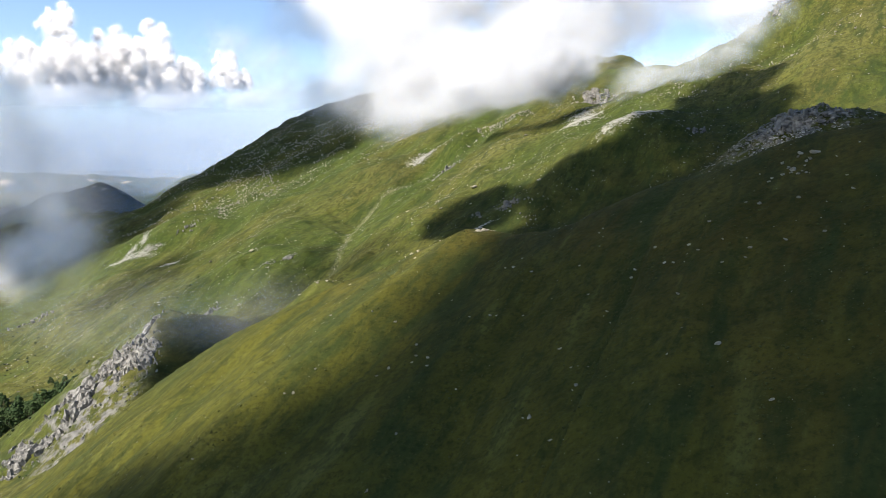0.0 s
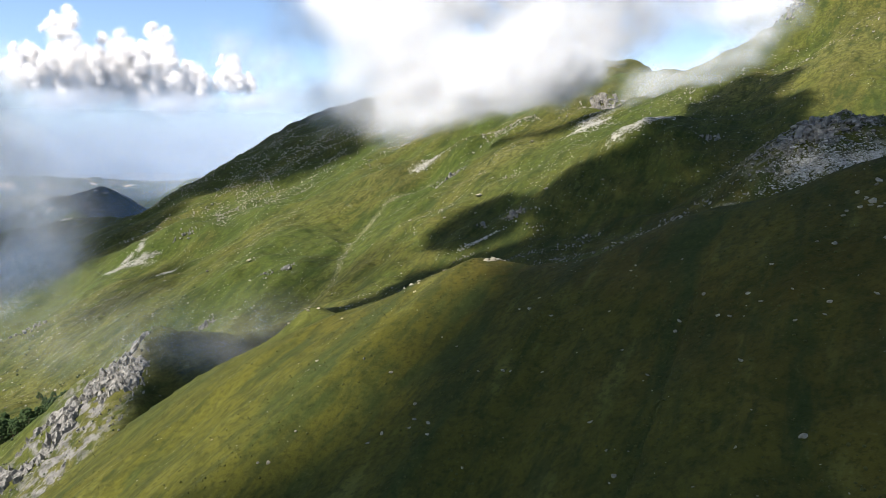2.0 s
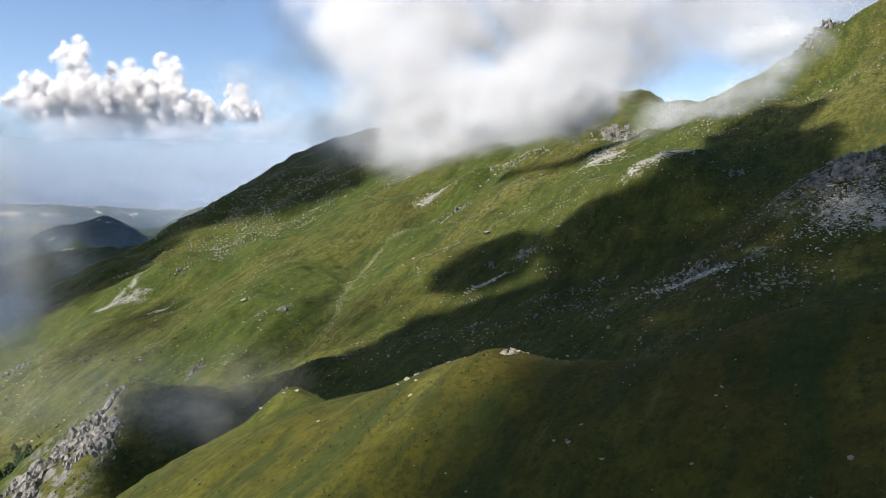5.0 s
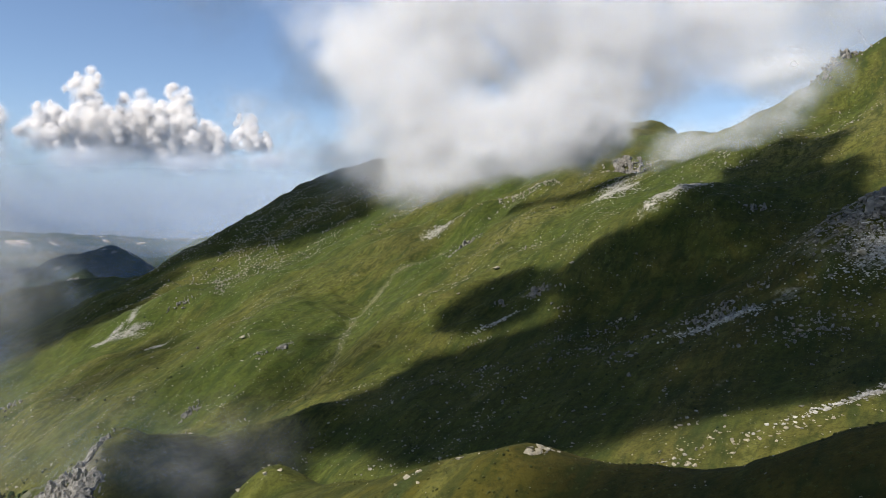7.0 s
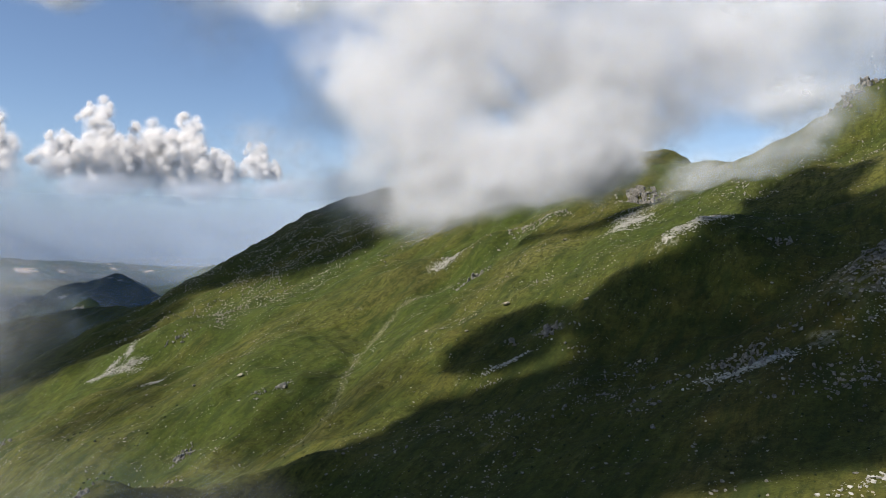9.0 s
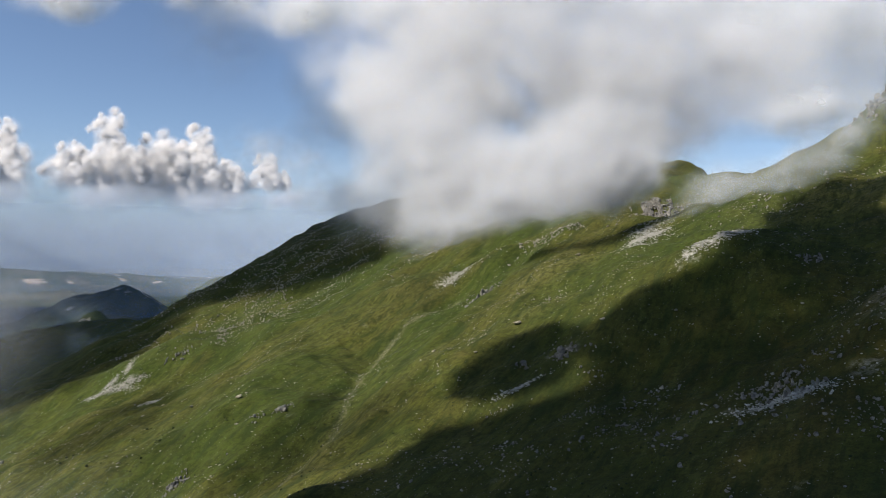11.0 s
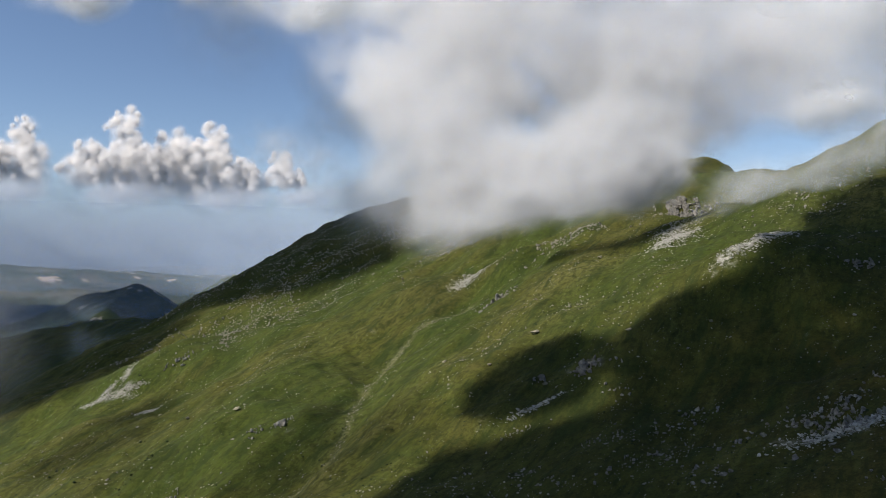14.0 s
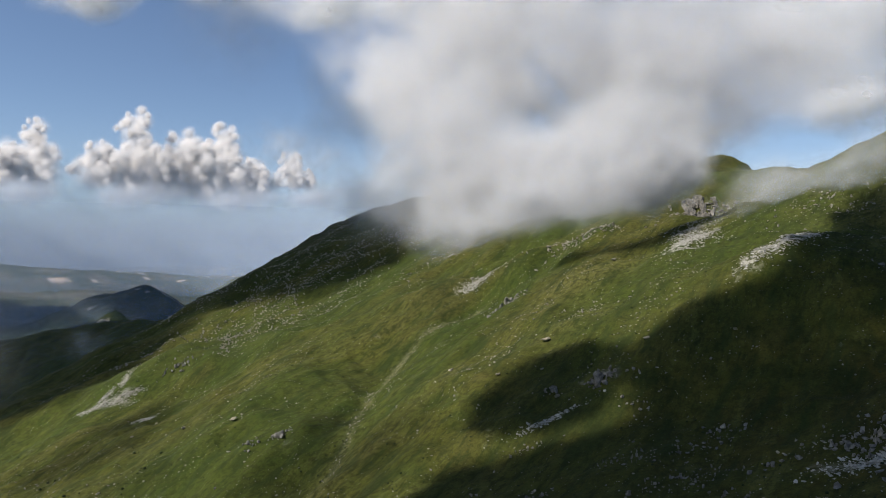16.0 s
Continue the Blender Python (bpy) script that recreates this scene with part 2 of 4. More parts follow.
    rocky = n.math("MULTIPLY", n.attribute("rocky"), n.ramp(n.noise(p, 0.16, 5, 0.7), 0.48, 0.56))
    colour = n.mix(rocky, colour, rock)
    wood = n.mix(n.ramp(n.noise(p, 0.03, 4), 0.4, 0.6), (0.014, 0.026, 0.012), (0.035, 0.045, 0.02))
    bare = n.ramp(n.noise(p, 0.012, 5, 0.7), 0.6, 0.66)
    colour = n.mix(n.attribute("wood"), colour, n.mix(bare, wood, (0.26, 0.24, 0.2)))
    field = n.mix(n.ramp(n.noise(p, 0.006, 4), 0.4, 0.62), (0.045, 0.06, 0.035), (0.11, 0.105, 0.08))
    field = n.mix(n.attribute("town"), field, (0.5, 0.45, 0.42))
    colour = n.mix(n.attribute("plain"), colour, field)
    colour = n.mix(n.attribute("earth"), colour, (0.5, 0.4, 0.32))
    height = n.math("ADD", n.math("MULTIPLY", small, 0.7), n.math("MULTIPLY", fine, 0.3))
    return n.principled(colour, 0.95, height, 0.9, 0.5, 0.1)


def cloud_material(name, thick, size, low=0.38, high=0.62, colour=(0.87, 0.875, 0.885), through_light=0.5, spread=0.0):
    """Cloud: droplets that let light through; thick is how much one layer of it hides, spread how far its normals lean
    to the sun, which brightens it in place of light scattered inside.
    """
    n = Nodes(name)
    p = n.place()
    density = n.ramp(n.math("ADD", n.math("MULTIPLY", n.noise(p, 1 / size, 6, 0.6), 0.65), n.math("MULTIPLY", n.noise(p, 0.33 / size, 2), 0.35)), low, high)
    density = n.math("MULTIPLY", density, n.attribute("core"))
    front, behind = n.add("BsdfDiffuse", ("Color", colour)), n.add("BsdfTranslucent", ("Color", colour))
    if spread:
        normal = n.add("NewGeometry").outputs["Normal"]
        n.put(front.inputs["Normal"], n.add("VectorMath", (0, normal), (1, tuple(SUN * spread)), op="ADD").outputs[0])
    body = n.add("MixShader", (0, through_light), (1, front.outputs[0]), (2, behind.outputs[0])).outputs[0]
    return n.surface(n.add("MixShader", (0, n.math("MULTIPLY", density, thick)), (1, n.add("BsdfTransparent").outputs[0]), (2, body)).outputs[0])


def haze_material():
    """Thin blue-grey haze over the lowland, thickest near the ground."""
    n = Nodes("haze")
    p = n.place()
    body = n.add("MixShader", (0, 0.25), (1, n.add("BsdfDiffuse", ("Color", (0.36, 0.44, 0.56))).outputs[0]),
                 (2, n.add("BsdfTranslucent", ("Color", (0.36, 0.44, 0.56))).outputs[0])).outputs[0]
    amount = n.math("MULTIPLY", n.attribute("core"), n.ramp(n.noise(p, 0.002, 3), -0.2, 0.5))
    return n.surface(n.add("MixShader", (0, amount), (1, n.add("BsdfTransparent").outputs[0]), (2, body)).outputs[0])


def rock_material(name, dark, light, island=False):
    n = Nodes(name)
    p = n.place()
    each = n.add("NewGeometry").outputs["Random Per Island"] if island else n.add("ObjectInfo").outputs["Random"]
    spot, fine = n.noise(p, 0.9, 4, 0.6), n.noise(p, 5.0, 4, 0.7)
    colour = n.mix(n.ramp(spot, 0.3, 0.7), dark, light)
    colour = n.mix(n.math("MULTIPLY", n.ramp(fine, 0.55, 0.75), 0.6), colour, (0.05, 0.05, 0.042))
    colour = n.mix(n.math("MULTIPLY", each, 0.45), colour, dark)
    return n.principled(colour, 0.9, fine, 0.7, 0.15, 0.2)


def leaf_material(name, dark, light):
    n = Nodes(name)
    p = n.place()
    each = n.add("NewGeometry").outputs["Random Per Island"]
    return n.principled(n.mix(n.math("ADD", n.math("MULTIPLY", each, 0.6), n.math("MULTIPLY", n.noise(p, 1.5, 3), 0.4)), dark, light), 0.85, None, specular=0.15)


def bark_material():
    n = Nodes("bark")
    p = n.place()
    return n.principled(n.mix(n.noise(p, 6.0, 4), (0.05, 0.035, 0.025), (0.12, 0.09, 0.06)), 0.9, n.noise(p, 14.0, 3), 0.6, 0.05)


GROUND = ground_material()
MIST = cloud_material("mist", 0.29, 46.0, 0.36, 0.58, (0.67, 0.675, 0.685), 0.48, 0.45)
BANK = cloud_material("mist_bank", 0.12, 20.0, 0.3, 0.62, (0.95, 0.95, 0.96), 0.4, 1.2)
FOOT = cloud_material("cloud_foot", 0.15, 160.0, 0.25, 0.55, (0.66, 0.69, 0.74), 0.3, 0.9)
MIST_HIGH = cloud_material("upper_mist", 0.2, 70.0, 0.36, 0.58, (0.8, 0.8, 0.805), 0.45, 0.5)
WISP = cloud_material("wisp", 0.115, 20.0, 0.3, 0.62, through_light=0.42)
FAINT = cloud_material("faint_mist", 0.05, 22.0, 0.32, 0.64)
FRINGE = cloud_material("cloud_fringe", 0.055, 40.0, 0.32, 0.64, (0.9, 0.9, 0.92), 0.4, 0.8)
VEIL = cloud_material("thin_mist", 0.058, 26.0, 0.32, 0.64)
HIGH = cloud_material("high_cloud", 0.28, 110.0, 0.34, 0.6, (0.93, 0.93, 0.93), 0.35)
DECK = cloud_material("cloud_deck", 0.93, 24.0, 0.1, 0.32)
SCREE_ROCK = rock_material("pale_scree", (0.22, 0.21, 0.185), (0.5, 0.48, 0.43), True)
CUMULUS = cloud_material("cumulus", 0.24, 90.0, 0.1, 0.45, (0.82, 0.8, 0.787), 0.3, 2.0)
HAZE = haze_material()
STONE = rock_material("pale_stone", (0.19, 0.167, 0.118), (0.4, 0.36, 0.275))
RUBBLE = rock_material("rubble", (0.13, 0.12, 0.098), (0.34, 0.315, 0.265), True)
CRAG = rock_material("crag_rock", (0.09, 0.084, 0.073), (0.27, 0.25, 0.215))
# for the crag's blocks, and for valley rubble with its shade in the colour
CRAG_SHADE_RUBBLE = rock_material("crag_shade_rubble", (0.09, 0.084, 0.073), (0.27, 0.25, 0.215), True)
CLIFF = rock_material("cliff_rock", (0.1, 0.096, 0.086), (0.255, 0.24, 0.21))
JUNIPER = leaf_material("juniper", (0.012, 0.02, 0.008), (0.03, 0.042, 0.014))
TUSSOCK = leaf_material("tussock", (0.028, 0.034, 0.009), (0.07, 0.07, 0.018))
LEAVES = leaf_material("leaves", (0.016, 0.032, 0.01), (0.04, 0.062, 0.018))
BARK = bark_material()


# ---- ground ----
def sector(values, steps):
    """Break points joined by even steps."""
    parts = [np.linspace(a, b, k, endpoint=False) for a, b, k in zip(values, values[1:], steps)]
    return np.concatenate(parts)


def build_ground():
    az = np.radians(sector([-180, -70, -46, 40, 60, 180], [36, 30, 420, 26, 40]))
    r = np.concatenate([np.linspace(1, 40, 12, endpoint=False), np.geomspace(40, 150, 150, endpoint=False), np.linspace(150, 520, 300, endpoint=False),
                        np.geomspace(520, 1300, 150, endpoint=False), np.geomspace(1300, 4950, 130)])
    a, d = np.meshgrid(az, r)
    x, y = d * np.sin(a), d * np.cos(a)
    z = terrain(x, y)
    rows, cols = x.shape
    co = np.stack([x, y, z], -1).reshape(-1, 3)
    i = np.arange((rows - 1) * cols).reshape(rows - 1, cols)
    j = np.roll(i, -1, 1)
    quads = np.stack([i, j, j + cols, i + cols], -1).reshape(-1, 4)[:, ::-1]
    mesh = bpy.data.meshes.new("ground")
    mesh.vertices.add(len(co) + 1)
    co = np.vstack([co, [[0, 0, float(terrain(np.zeros(1), np.zeros(1))[0])]]])
    mesh.vertices.foreach_set("co", co.ravel())
    fan = np.stack([np.arange(cols), np.full(cols, len(co) - 1), np.roll(np.arange(cols), -1)], -1)[:, ::-1]
    mesh.loops.add(quads.size + fan.size)
    mesh.loops.foreach_set("vertex_index", np.concatenate([quads.ravel(), fan.ravel()]))
    mesh.polygons.add(len(quads) + len(fan))
    starts = np.concatenate([np.arange(len(quads)) * 4, quads.size + np.arange(len(fan)) * 3])
    mesh.polygons.foreach_set("loop_start", starts)
    mesh.update(calc_edges=True)
    mesh.polygons.foreach_set("use_smooth", np.ones(len(mesh.polygons), bool))
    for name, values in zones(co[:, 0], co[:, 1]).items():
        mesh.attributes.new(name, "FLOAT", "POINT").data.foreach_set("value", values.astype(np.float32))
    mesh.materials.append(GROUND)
    return tagged(new("ground", mesh), "steep grassy mountain slopes with stones above a hazy plain", "ground", kind="structure")


def zones(x, y):
    """Where the ground is scree, rock, wood, plain or bare earth."""
    r = np.hypot(x, y)
    lumps = fractal(x, y, 9, 3, 41)
    scree = np.zeros_like(x)
    for cx, cy, rx, ry, turn in SCREE:
        scree = np.maximum(scree, np.clip(1.3 * bump(x, y, cx, cy, rx, ry, turn) + 0.5 * lumps - 0.6, 0, 1) * 1.6)
    rocky = np.zeros_like(x)
    for cx, cy, rx, ry, turn in ROCKY:
        rocky = np.maximum(rocky, np.clip(2.0 * bump(x, y, cx, cy, rx, ry, turn) - 0.4, 0, 1))
    near = np.clip((150 - y + 0.25 * x) / 30, 0, 1) * np.clip((r < 400) * 1.0, 0, 1)
    heath = np.maximum(near * np.clip((x + 0.5 * (y - 60) + 6) / 34, 0, 1), 1.0 * bump(x, y, 100, 295, 95, 85))
    path = np.exp(-(along(x, y, GULLY)[1] / 1.5) ** 2) * np.clip(0.75 + 0.6 * fractal(x, y, 11, 2, 52), 0, 1)
    dry = np.zeros_like(x)
    for cx, cy, rx, ry, turn in DRY:
        dry = np.maximum(dry, bump(x, y, cx, cy, rx, ry, turn))
    ridge = np.clip((y - 900) / 120, 0, 1) * np.clip(1 - np.abs(x + 170) / 260, 0, 1)
    plain = np.clip((r - 1900) / 300, 0, 1)
    wood = np.clip((r - 1270) / 60, 0, 1) * (x < -560 - 0.12 * (y - 1400)) * (y < 1640) * (1 - plain)
    band = np.clip((r - 2200) / 200, 0, 1) * np.clip((2950 - r) / 200, 0, 1)
    wood = np.maximum(wood, 1.0 * band * (fractal(x, y, 300, 3, 43) > -0.3))
    town = np.clip((fractal(x, y, 46, 4, 45, 0.75) - 0.62) * 4, 0, 1) * (fractal(x, y, 600, 2, 47) > -0.1) * (r > 2700)
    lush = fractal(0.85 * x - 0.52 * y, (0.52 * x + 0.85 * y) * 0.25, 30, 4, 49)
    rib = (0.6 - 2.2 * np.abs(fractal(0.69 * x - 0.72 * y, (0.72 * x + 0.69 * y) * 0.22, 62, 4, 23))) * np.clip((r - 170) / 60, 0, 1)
    earth = np.zeros_like(x)
    for cx, cy, rx, ry, turn in EARTH:
        earth = np.maximum(earth, (bump(x, y, cx, cy, rx, ry, turn) + 0.25 * fractal(x, y, 30, 2, 48) > 0.5) * 1.0)
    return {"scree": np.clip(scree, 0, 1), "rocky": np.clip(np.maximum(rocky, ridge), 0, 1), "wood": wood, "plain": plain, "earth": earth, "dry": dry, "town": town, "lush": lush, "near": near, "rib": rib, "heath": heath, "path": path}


# centre x, y, radii, turn
SCREE = [(-231, 512, 3, 10, 12), (-236, 501, 3.5, 6, 0), (-233, 493, 17, 2.6, 2), (-221, 498, 8, 2, 18), (-194, 466, 6, 3, 0), (90, 376, 15, 4, 22), (106, 392, 17, 5, 48), (9, 339, 12, 1.6, 14), (81, 468, 8, 18, -15), (78, 273, 15, 4.5, -22),
         (85, 197, 22, 1.6, 8), (136, 263, 24, 10, -12), (126, 270, 10, 8, 0), (91, 481, 11, 18, 0), (-23, 525, 12, 5, 20)]
ROCKY = [(138, 290, 26, 24, 20), (-128, 238, 16, 26, -40), (-120, 215, 16, 22, 0), (27, 352, 6, 5, 0), (117, 540, 20, 16, 0)]
EARTH = [(-1320, 2010, 35, 45, 0), (-1267, 2097, 34, 5, 0), (-1215, 2305, 30, 10, 0), (-1115, 2330, 45, 10, 0), (-1040, 2373, 25, 7, 0)]
DRY = [(-27, 402, 16, 10, 30), (24, 407, 14, 12, 20), (34, 455, 30, 12, 30), (-65, 345, 9, 30, 0), (190, 440, 50, 30, 0)]
build_ground()


# ---- shared builders ----
def height_at(x, y):
    return float(terrain(np.array([float(x)]), np.array([float(y)]))[0])


def mesh_from(name, points, faces, material, smooth=False):
    mesh = bpy.data.meshes.new(name)
    mesh.from_pydata(points.tolist() if isinstance(points, np.ndarray) else points, [], faces.tolist() if isinstance(faces, np.ndarray) else faces)
    if smooth:
        mesh.polygons.foreach_set("use_smooth", np.ones(len(mesh.polygons), bool))
    mesh.materials.append(material)
    return mesh


def angular_rock(seed, stretch, count=13):
    """A broken stone with flat faces, about one metre across."""
    rng = random.Random(seed)
    bm = bmesh.new()
    for k in range(count):
        v = Vector((rng.gauss(0, 1), rng.gauss(0, 1), rng.gauss(0, 1))).normalized() * rng.uniform(0.42, 0.55)
        bm.verts.new((v.x * stretch[0], v.y * stretch[1], v.z * stretch[2]))
    bmesh.ops.convex_hull(bm, input=bm.verts)
    loose = [v for v in bm.verts if not v.link_faces]
    bmesh.ops.delete(bm, geom=loose, context="VERTS")
    bmesh.ops.triangulate(bm, faces=bm.faces)
    bm.verts.index_update()
    points, faces = np.array([v.co[:] for v in bm.verts]), np.array([[v.index for v in f.verts] for f in bm.faces])
    bm.free()
    return points, faces


SHAPES = [angular_rock(10 + k, (rx, ry, rz)) for k, (rx, ry, rz) in enumerate(
    [(1, 0.8, 0.6), (1.2, 0.8, 0.45), (0.9, 0.9, 0.8), (1.3, 0.7, 0.5), (1, 1, 0.5), (0.8, 1.1, 0.7)])]
TALL = [angular_rock(40 + k, s, 16) for k, s in enumerate([(0.7, 0.6, 1.5), (0.6, 0.9, 1.2), (1.0, 0.6, 1.0), (0.8, 0.8, 1.3), (1.1, 0.8, 0.8), (0.5, 0.6, 1.7)])]
CLUMPS = [angular_rock(70 + k, (1, 1, 0.75), 22) for k in range(4)]


def turns(rng, n, tilt):
    """Random turns about the upright, leaning by up to tilt radians."""
    a, b, c = rng.uniform(0, 6.283, n), rng.uniform(-tilt, tilt, n), rng.uniform(-tilt, tilt, n)
    ca, sa, cb, sb, cc, sc = np.cos(a), np.sin(a), np.cos(b), np.sin(b), np.cos(c), np.sin(c)
    r = np.empty((n, 3, 3))
    r[:, 0] = np.stack([ca * cb, ca * sb * sc - sa * cc, ca * sb * cc + sa * sc], -1)
    r[:, 1] = np.stack([sa * cb, sa * sb * sc + ca * cc, sa * sb * cc - ca * sc], -1)
    r[:, 2] = np.stack([-sb, cb * sc, cb * cc], -1)
    return r


def strew(name, x, y, size, material, label, category, shapes=SHAPES, tilt=0.5, sink=0.12, seed=1):
    """One mesh of many small pieces lying on the ground."""
    rng = np.random.default_rng(seed)
    z = terrain(x, y)
    kind = rng.integers(0, len(shapes), len(x))
    points, faces, count = [], [], 0
    for k, (co, fa) in enumerate(shapes):
        pick = np.nonzero(kind == k)[0]
        r = turns(rng, len(pick), tilt)
        p = np.einsum("nij,mj->nmi", r, co) * size[pick][:, None, None]
        p += np.stack([x[pick], y[pick], z[pick] + sink * size[pick]], -1)[:, None, :]
        points.append(p.reshape(-1, 3))
        faces.append((fa[None] + (np.arange(len(pick)) * len(co))[:, None, None] + count).reshape(-1, 3))
        count += len(pick) * len(co)
    mesh = mesh_from(name, np.vstack(points), np.vstack(faces), material)
    return tagged(new(name, mesh), label, category, kind="stuff")


def scatter(rng, n, x0, x1, y0, y1, clump=40.0, seed=51, power=2.0):
    """Places in a stretch of ground, closer together in some patches."""
    x, y = rng.uniform(x0, x1, n * 4), rng.uniform(y0, y1, n * 4)
    keep = rng.random(n * 4) < np.clip(0.5 + 0.5 * fractal(0.85 * x - 0.52 * y, (0.52 * x + 0.85 * y) * 0.35, clump * 0.6, 4, seed, 0.65), 0.02, 1) ** power
    return x[keep][:n], y[keep][:n]


def sizes(rng, n, low, high, power=3.0):
    return low + (high - low) * rng.random(n) ** power


def part(name, mesh, parent, m):
    ob = new(name, mesh)
    ob.parent = parent
    ob.matrix_local = m
    return ob


ROCK_MESH = {}


def rock_mesh(kind, k, material):
    key = (kind, k, material.name)
    if key not in ROCK_MESH:
        co, fa = (TALL if kind == "tall" else SHAPES)[k]
        ROCK_MESH[key] = mesh_from("stone", co, fa, material)
    return ROCK_MESH[key]


# ---- stones on the near slope ----
def stone(x, y, size, rng, material, label, group, sink=0.08):
    k = rng.randrange(len(SHAPES))
    ob = new("stone", rock_mesh("flat", k, material))
    ob.matrix_world = Matrix.Translation((x, y, height_at(x, y) + sink * size)) @ pose(0, 0, 0, rng.uniform(-25, 25), rng.uniform(-25, 25),
                                                                                   rng.uniform(0, 360)) @ Matrix.Diagonal((size, size, size, 1))
    return tagged(ob, label, "stone", group)


rng = random.Random(5)
for x, y, size in ((4.2, 80.3, 0.9), (4.9, 80.0, 0.6), (-4.5, 78.4, 1.0), (-5.0, 77.6, 0.8), (-7.8, 78.6, 0.9), (-9.1, 77.9, 0.9), (21.8, 71.6, 0.9), (24.4, 71.9, 1.0),
                   (21.8, 56.4, 1.0), (6.7, 61.1, 1.1), (6.2, 61.5, 0.6), (-17.2, 94.2, 0.9), (11.2, 62.3, 1.0), (-5.9, 65.8, 0.8), (34.3, 69.8, 0.9),
                   (-0.4, 89.9, 0.7), (1.8, 81.6, 0.7), (9.6, 85.7, 0.8), (7.7, 88.9, 0.9), (6.7, 90.0, 0.6), (14.8, 81.5, 0.6), (19.6, 74.9, 0.9), (19.0, 73.9, 0.8),
                   (-17.0, 81.5, 0.7), (-20.1, 78.3, 0.7), (-19.0, 78.1, 0.9), (-3.1, 76.8, 0.9), (-3.1, 75.1, 0.9), (-0.0, 70.7, 0.7), (8.1, 57.2, 0.7), (-28.4, 70.8, 0.7),
                   (-4.6, 81.0, 0.9), (17.9, 57.3, 0.6), (14.7, 75.4, 0.6), (24.7, 70.1, 0.7), (26.7, 69.0, 0.6), (28.4, 66.6, 0.8), (27.6, 65.7, 0.6), (30.5, 73.2, 0.8),
                   (31.5, 72.2, 0.9), (31.6, 72.2, 0.9), (22.4, 70.6, 0.9), (21.1, 64.8, 0.9), (31.0, 65.0, 0.9), (33.6, 63.2, 0.7), (26.9, 73.4, 0.8), (32.1, 81.3, 0.6),
                   (18.0, 86.0, 0.6), (34.2, 75.6, 0.7), (35.1, 75.2, 0.9), (33.7, 75.2, 0.7), (35.8, 74.8, 0.8), (36.2, 74.1, 0.9), (11.1, 64.8, 0.8), (-7.7, 87.7, 0.9),
                   (-10.9, 90.1, 0.9), (-17.2, 112.4, 0.8), (-6.0, 104.5, 0.9), (15.8, 70.8, 0.7), (21.8, 75.2, 0.8), (25.5, 65.9, 0.6), (38.0, 66.9, 0.8), (38.7, 69.4, 0.7),
                   ):
    stone(x, y, size * 0.6, rng, STONE, "pale grey angular stone lying in short grass", "stones on the near slope")
for k in range(150):
    x, y = rng.uniform(-40, 62), rng.uniform(38, 112)
    if rng.random() < 0.35 + 0.5 * (x > 5):
        stone(x, y, 0.16 + 0.34 * rng.random() ** 3, rng, STONE, "small pale stone lying in short grass", "stones on the near slope")
for k in range(22):
    near_end = rng.random() < 0.7
    x, y = (4.6 + rng.gauss(0, 1.0), 107.2 + rng.gauss(0, 0.6)) if near_end else (-3.5 + rng.gauss(0, 3.2), 111.5 + rng.gauss(0, 1.6))
    stone(x, y, 0.35 + 0.8 * rng.random() ** 2, rng, STONE, "pale rock breaking out of the grassy crest", "rocks along the crest", 0.0)
for k in range(7):
    stone(-27 + rng.gauss(0, 3.0), 139 + rng.gauss(0, 2.5), 0.3 + 0.5 * rng.random() ** 2, rng, STONE, "grey rock on the grassy knob", "rocks along the crest", 0.15)
for k in range(150):
    u, wide = rng.random(), rng.random() < 0.55
    x, y = (47 + rng.gauss(0, 5.5), 191.5 + rng.gauss(0, 4)) if wide else (50 + 58 * u, 191 - 3 * u + rng.gauss(0, 1.6))
    stone(x, y, 0.35 + 1.05 * rng.random() ** 2.5, rng, STONE, "pale block of a boulder field on the grassy bench", "boulder field on the bench")
for x, y, size in ((11, 392, 3.6), (44, 364, 2.4), (-3, 398, 1.8), (-27, 404, 2.2), (9, 372, 1.8), (-7, 373, 2.0), (13, 352, 2.6), (-4, 488, 2.6), (14, 437, 2.2),
                   (70, 352, 2.0), (56, 317, 2.2), (-119, 402, 3.0), (-150, 420, 2.6), (-180, 452, 2.4), (48, 470, 3.0), (120, 270, 3.4)):
    stone(x, y, size, rng, STONE, "large grey boulder standing on the grassy slope", "boulders on the far slope", 0.3)


# ---- rock outcrops ----
def outcrop(x, y, rx, ry, turn, count, low, high, kind, material, label, seed, lean=25, core=0.0):
    """Broken bedrock: many blocks heaped on a rise of the ground."""
    rng = random.Random(seed)
    root = tagged(new("rock_outcrop"), label, "rock outcrop")
    z0 = height_at(x, y)
    root.location = (x, y, z0)
    c, s = math.cos(radians(turn)), math.sin(radians(turn))
    for k in range(count):
        u, v = rng.gauss(0, 0.5), rng.gauss(0, 0.5)
        d = math.hypot(u, v)
        px, py = x + c * u * rx - s * v * ry, y + s * u * rx + c * v * ry
        size = low + (high - low) * rng.random() ** 2 * max(0.25, 1.2 - 0.6 * d)
        tall = kind == "tall" and rng.random() < 0.75
        m = Matrix.Translation((px - x, py - y, height_at(px, py) - z0 + size * (0.1 + core * max(0, 1 - d)))) @ pose(
            0, 0, 0, rng.uniform(-lean, lean), rng.uniform(-lean, lean), rng.uniform(0, 360)) @ Matrix.Diagonal((size, size, size, 1))
        part("rock", rock_mesh("tall" if tall else "flat", rng.randrange(6), material), root, m)
    return root


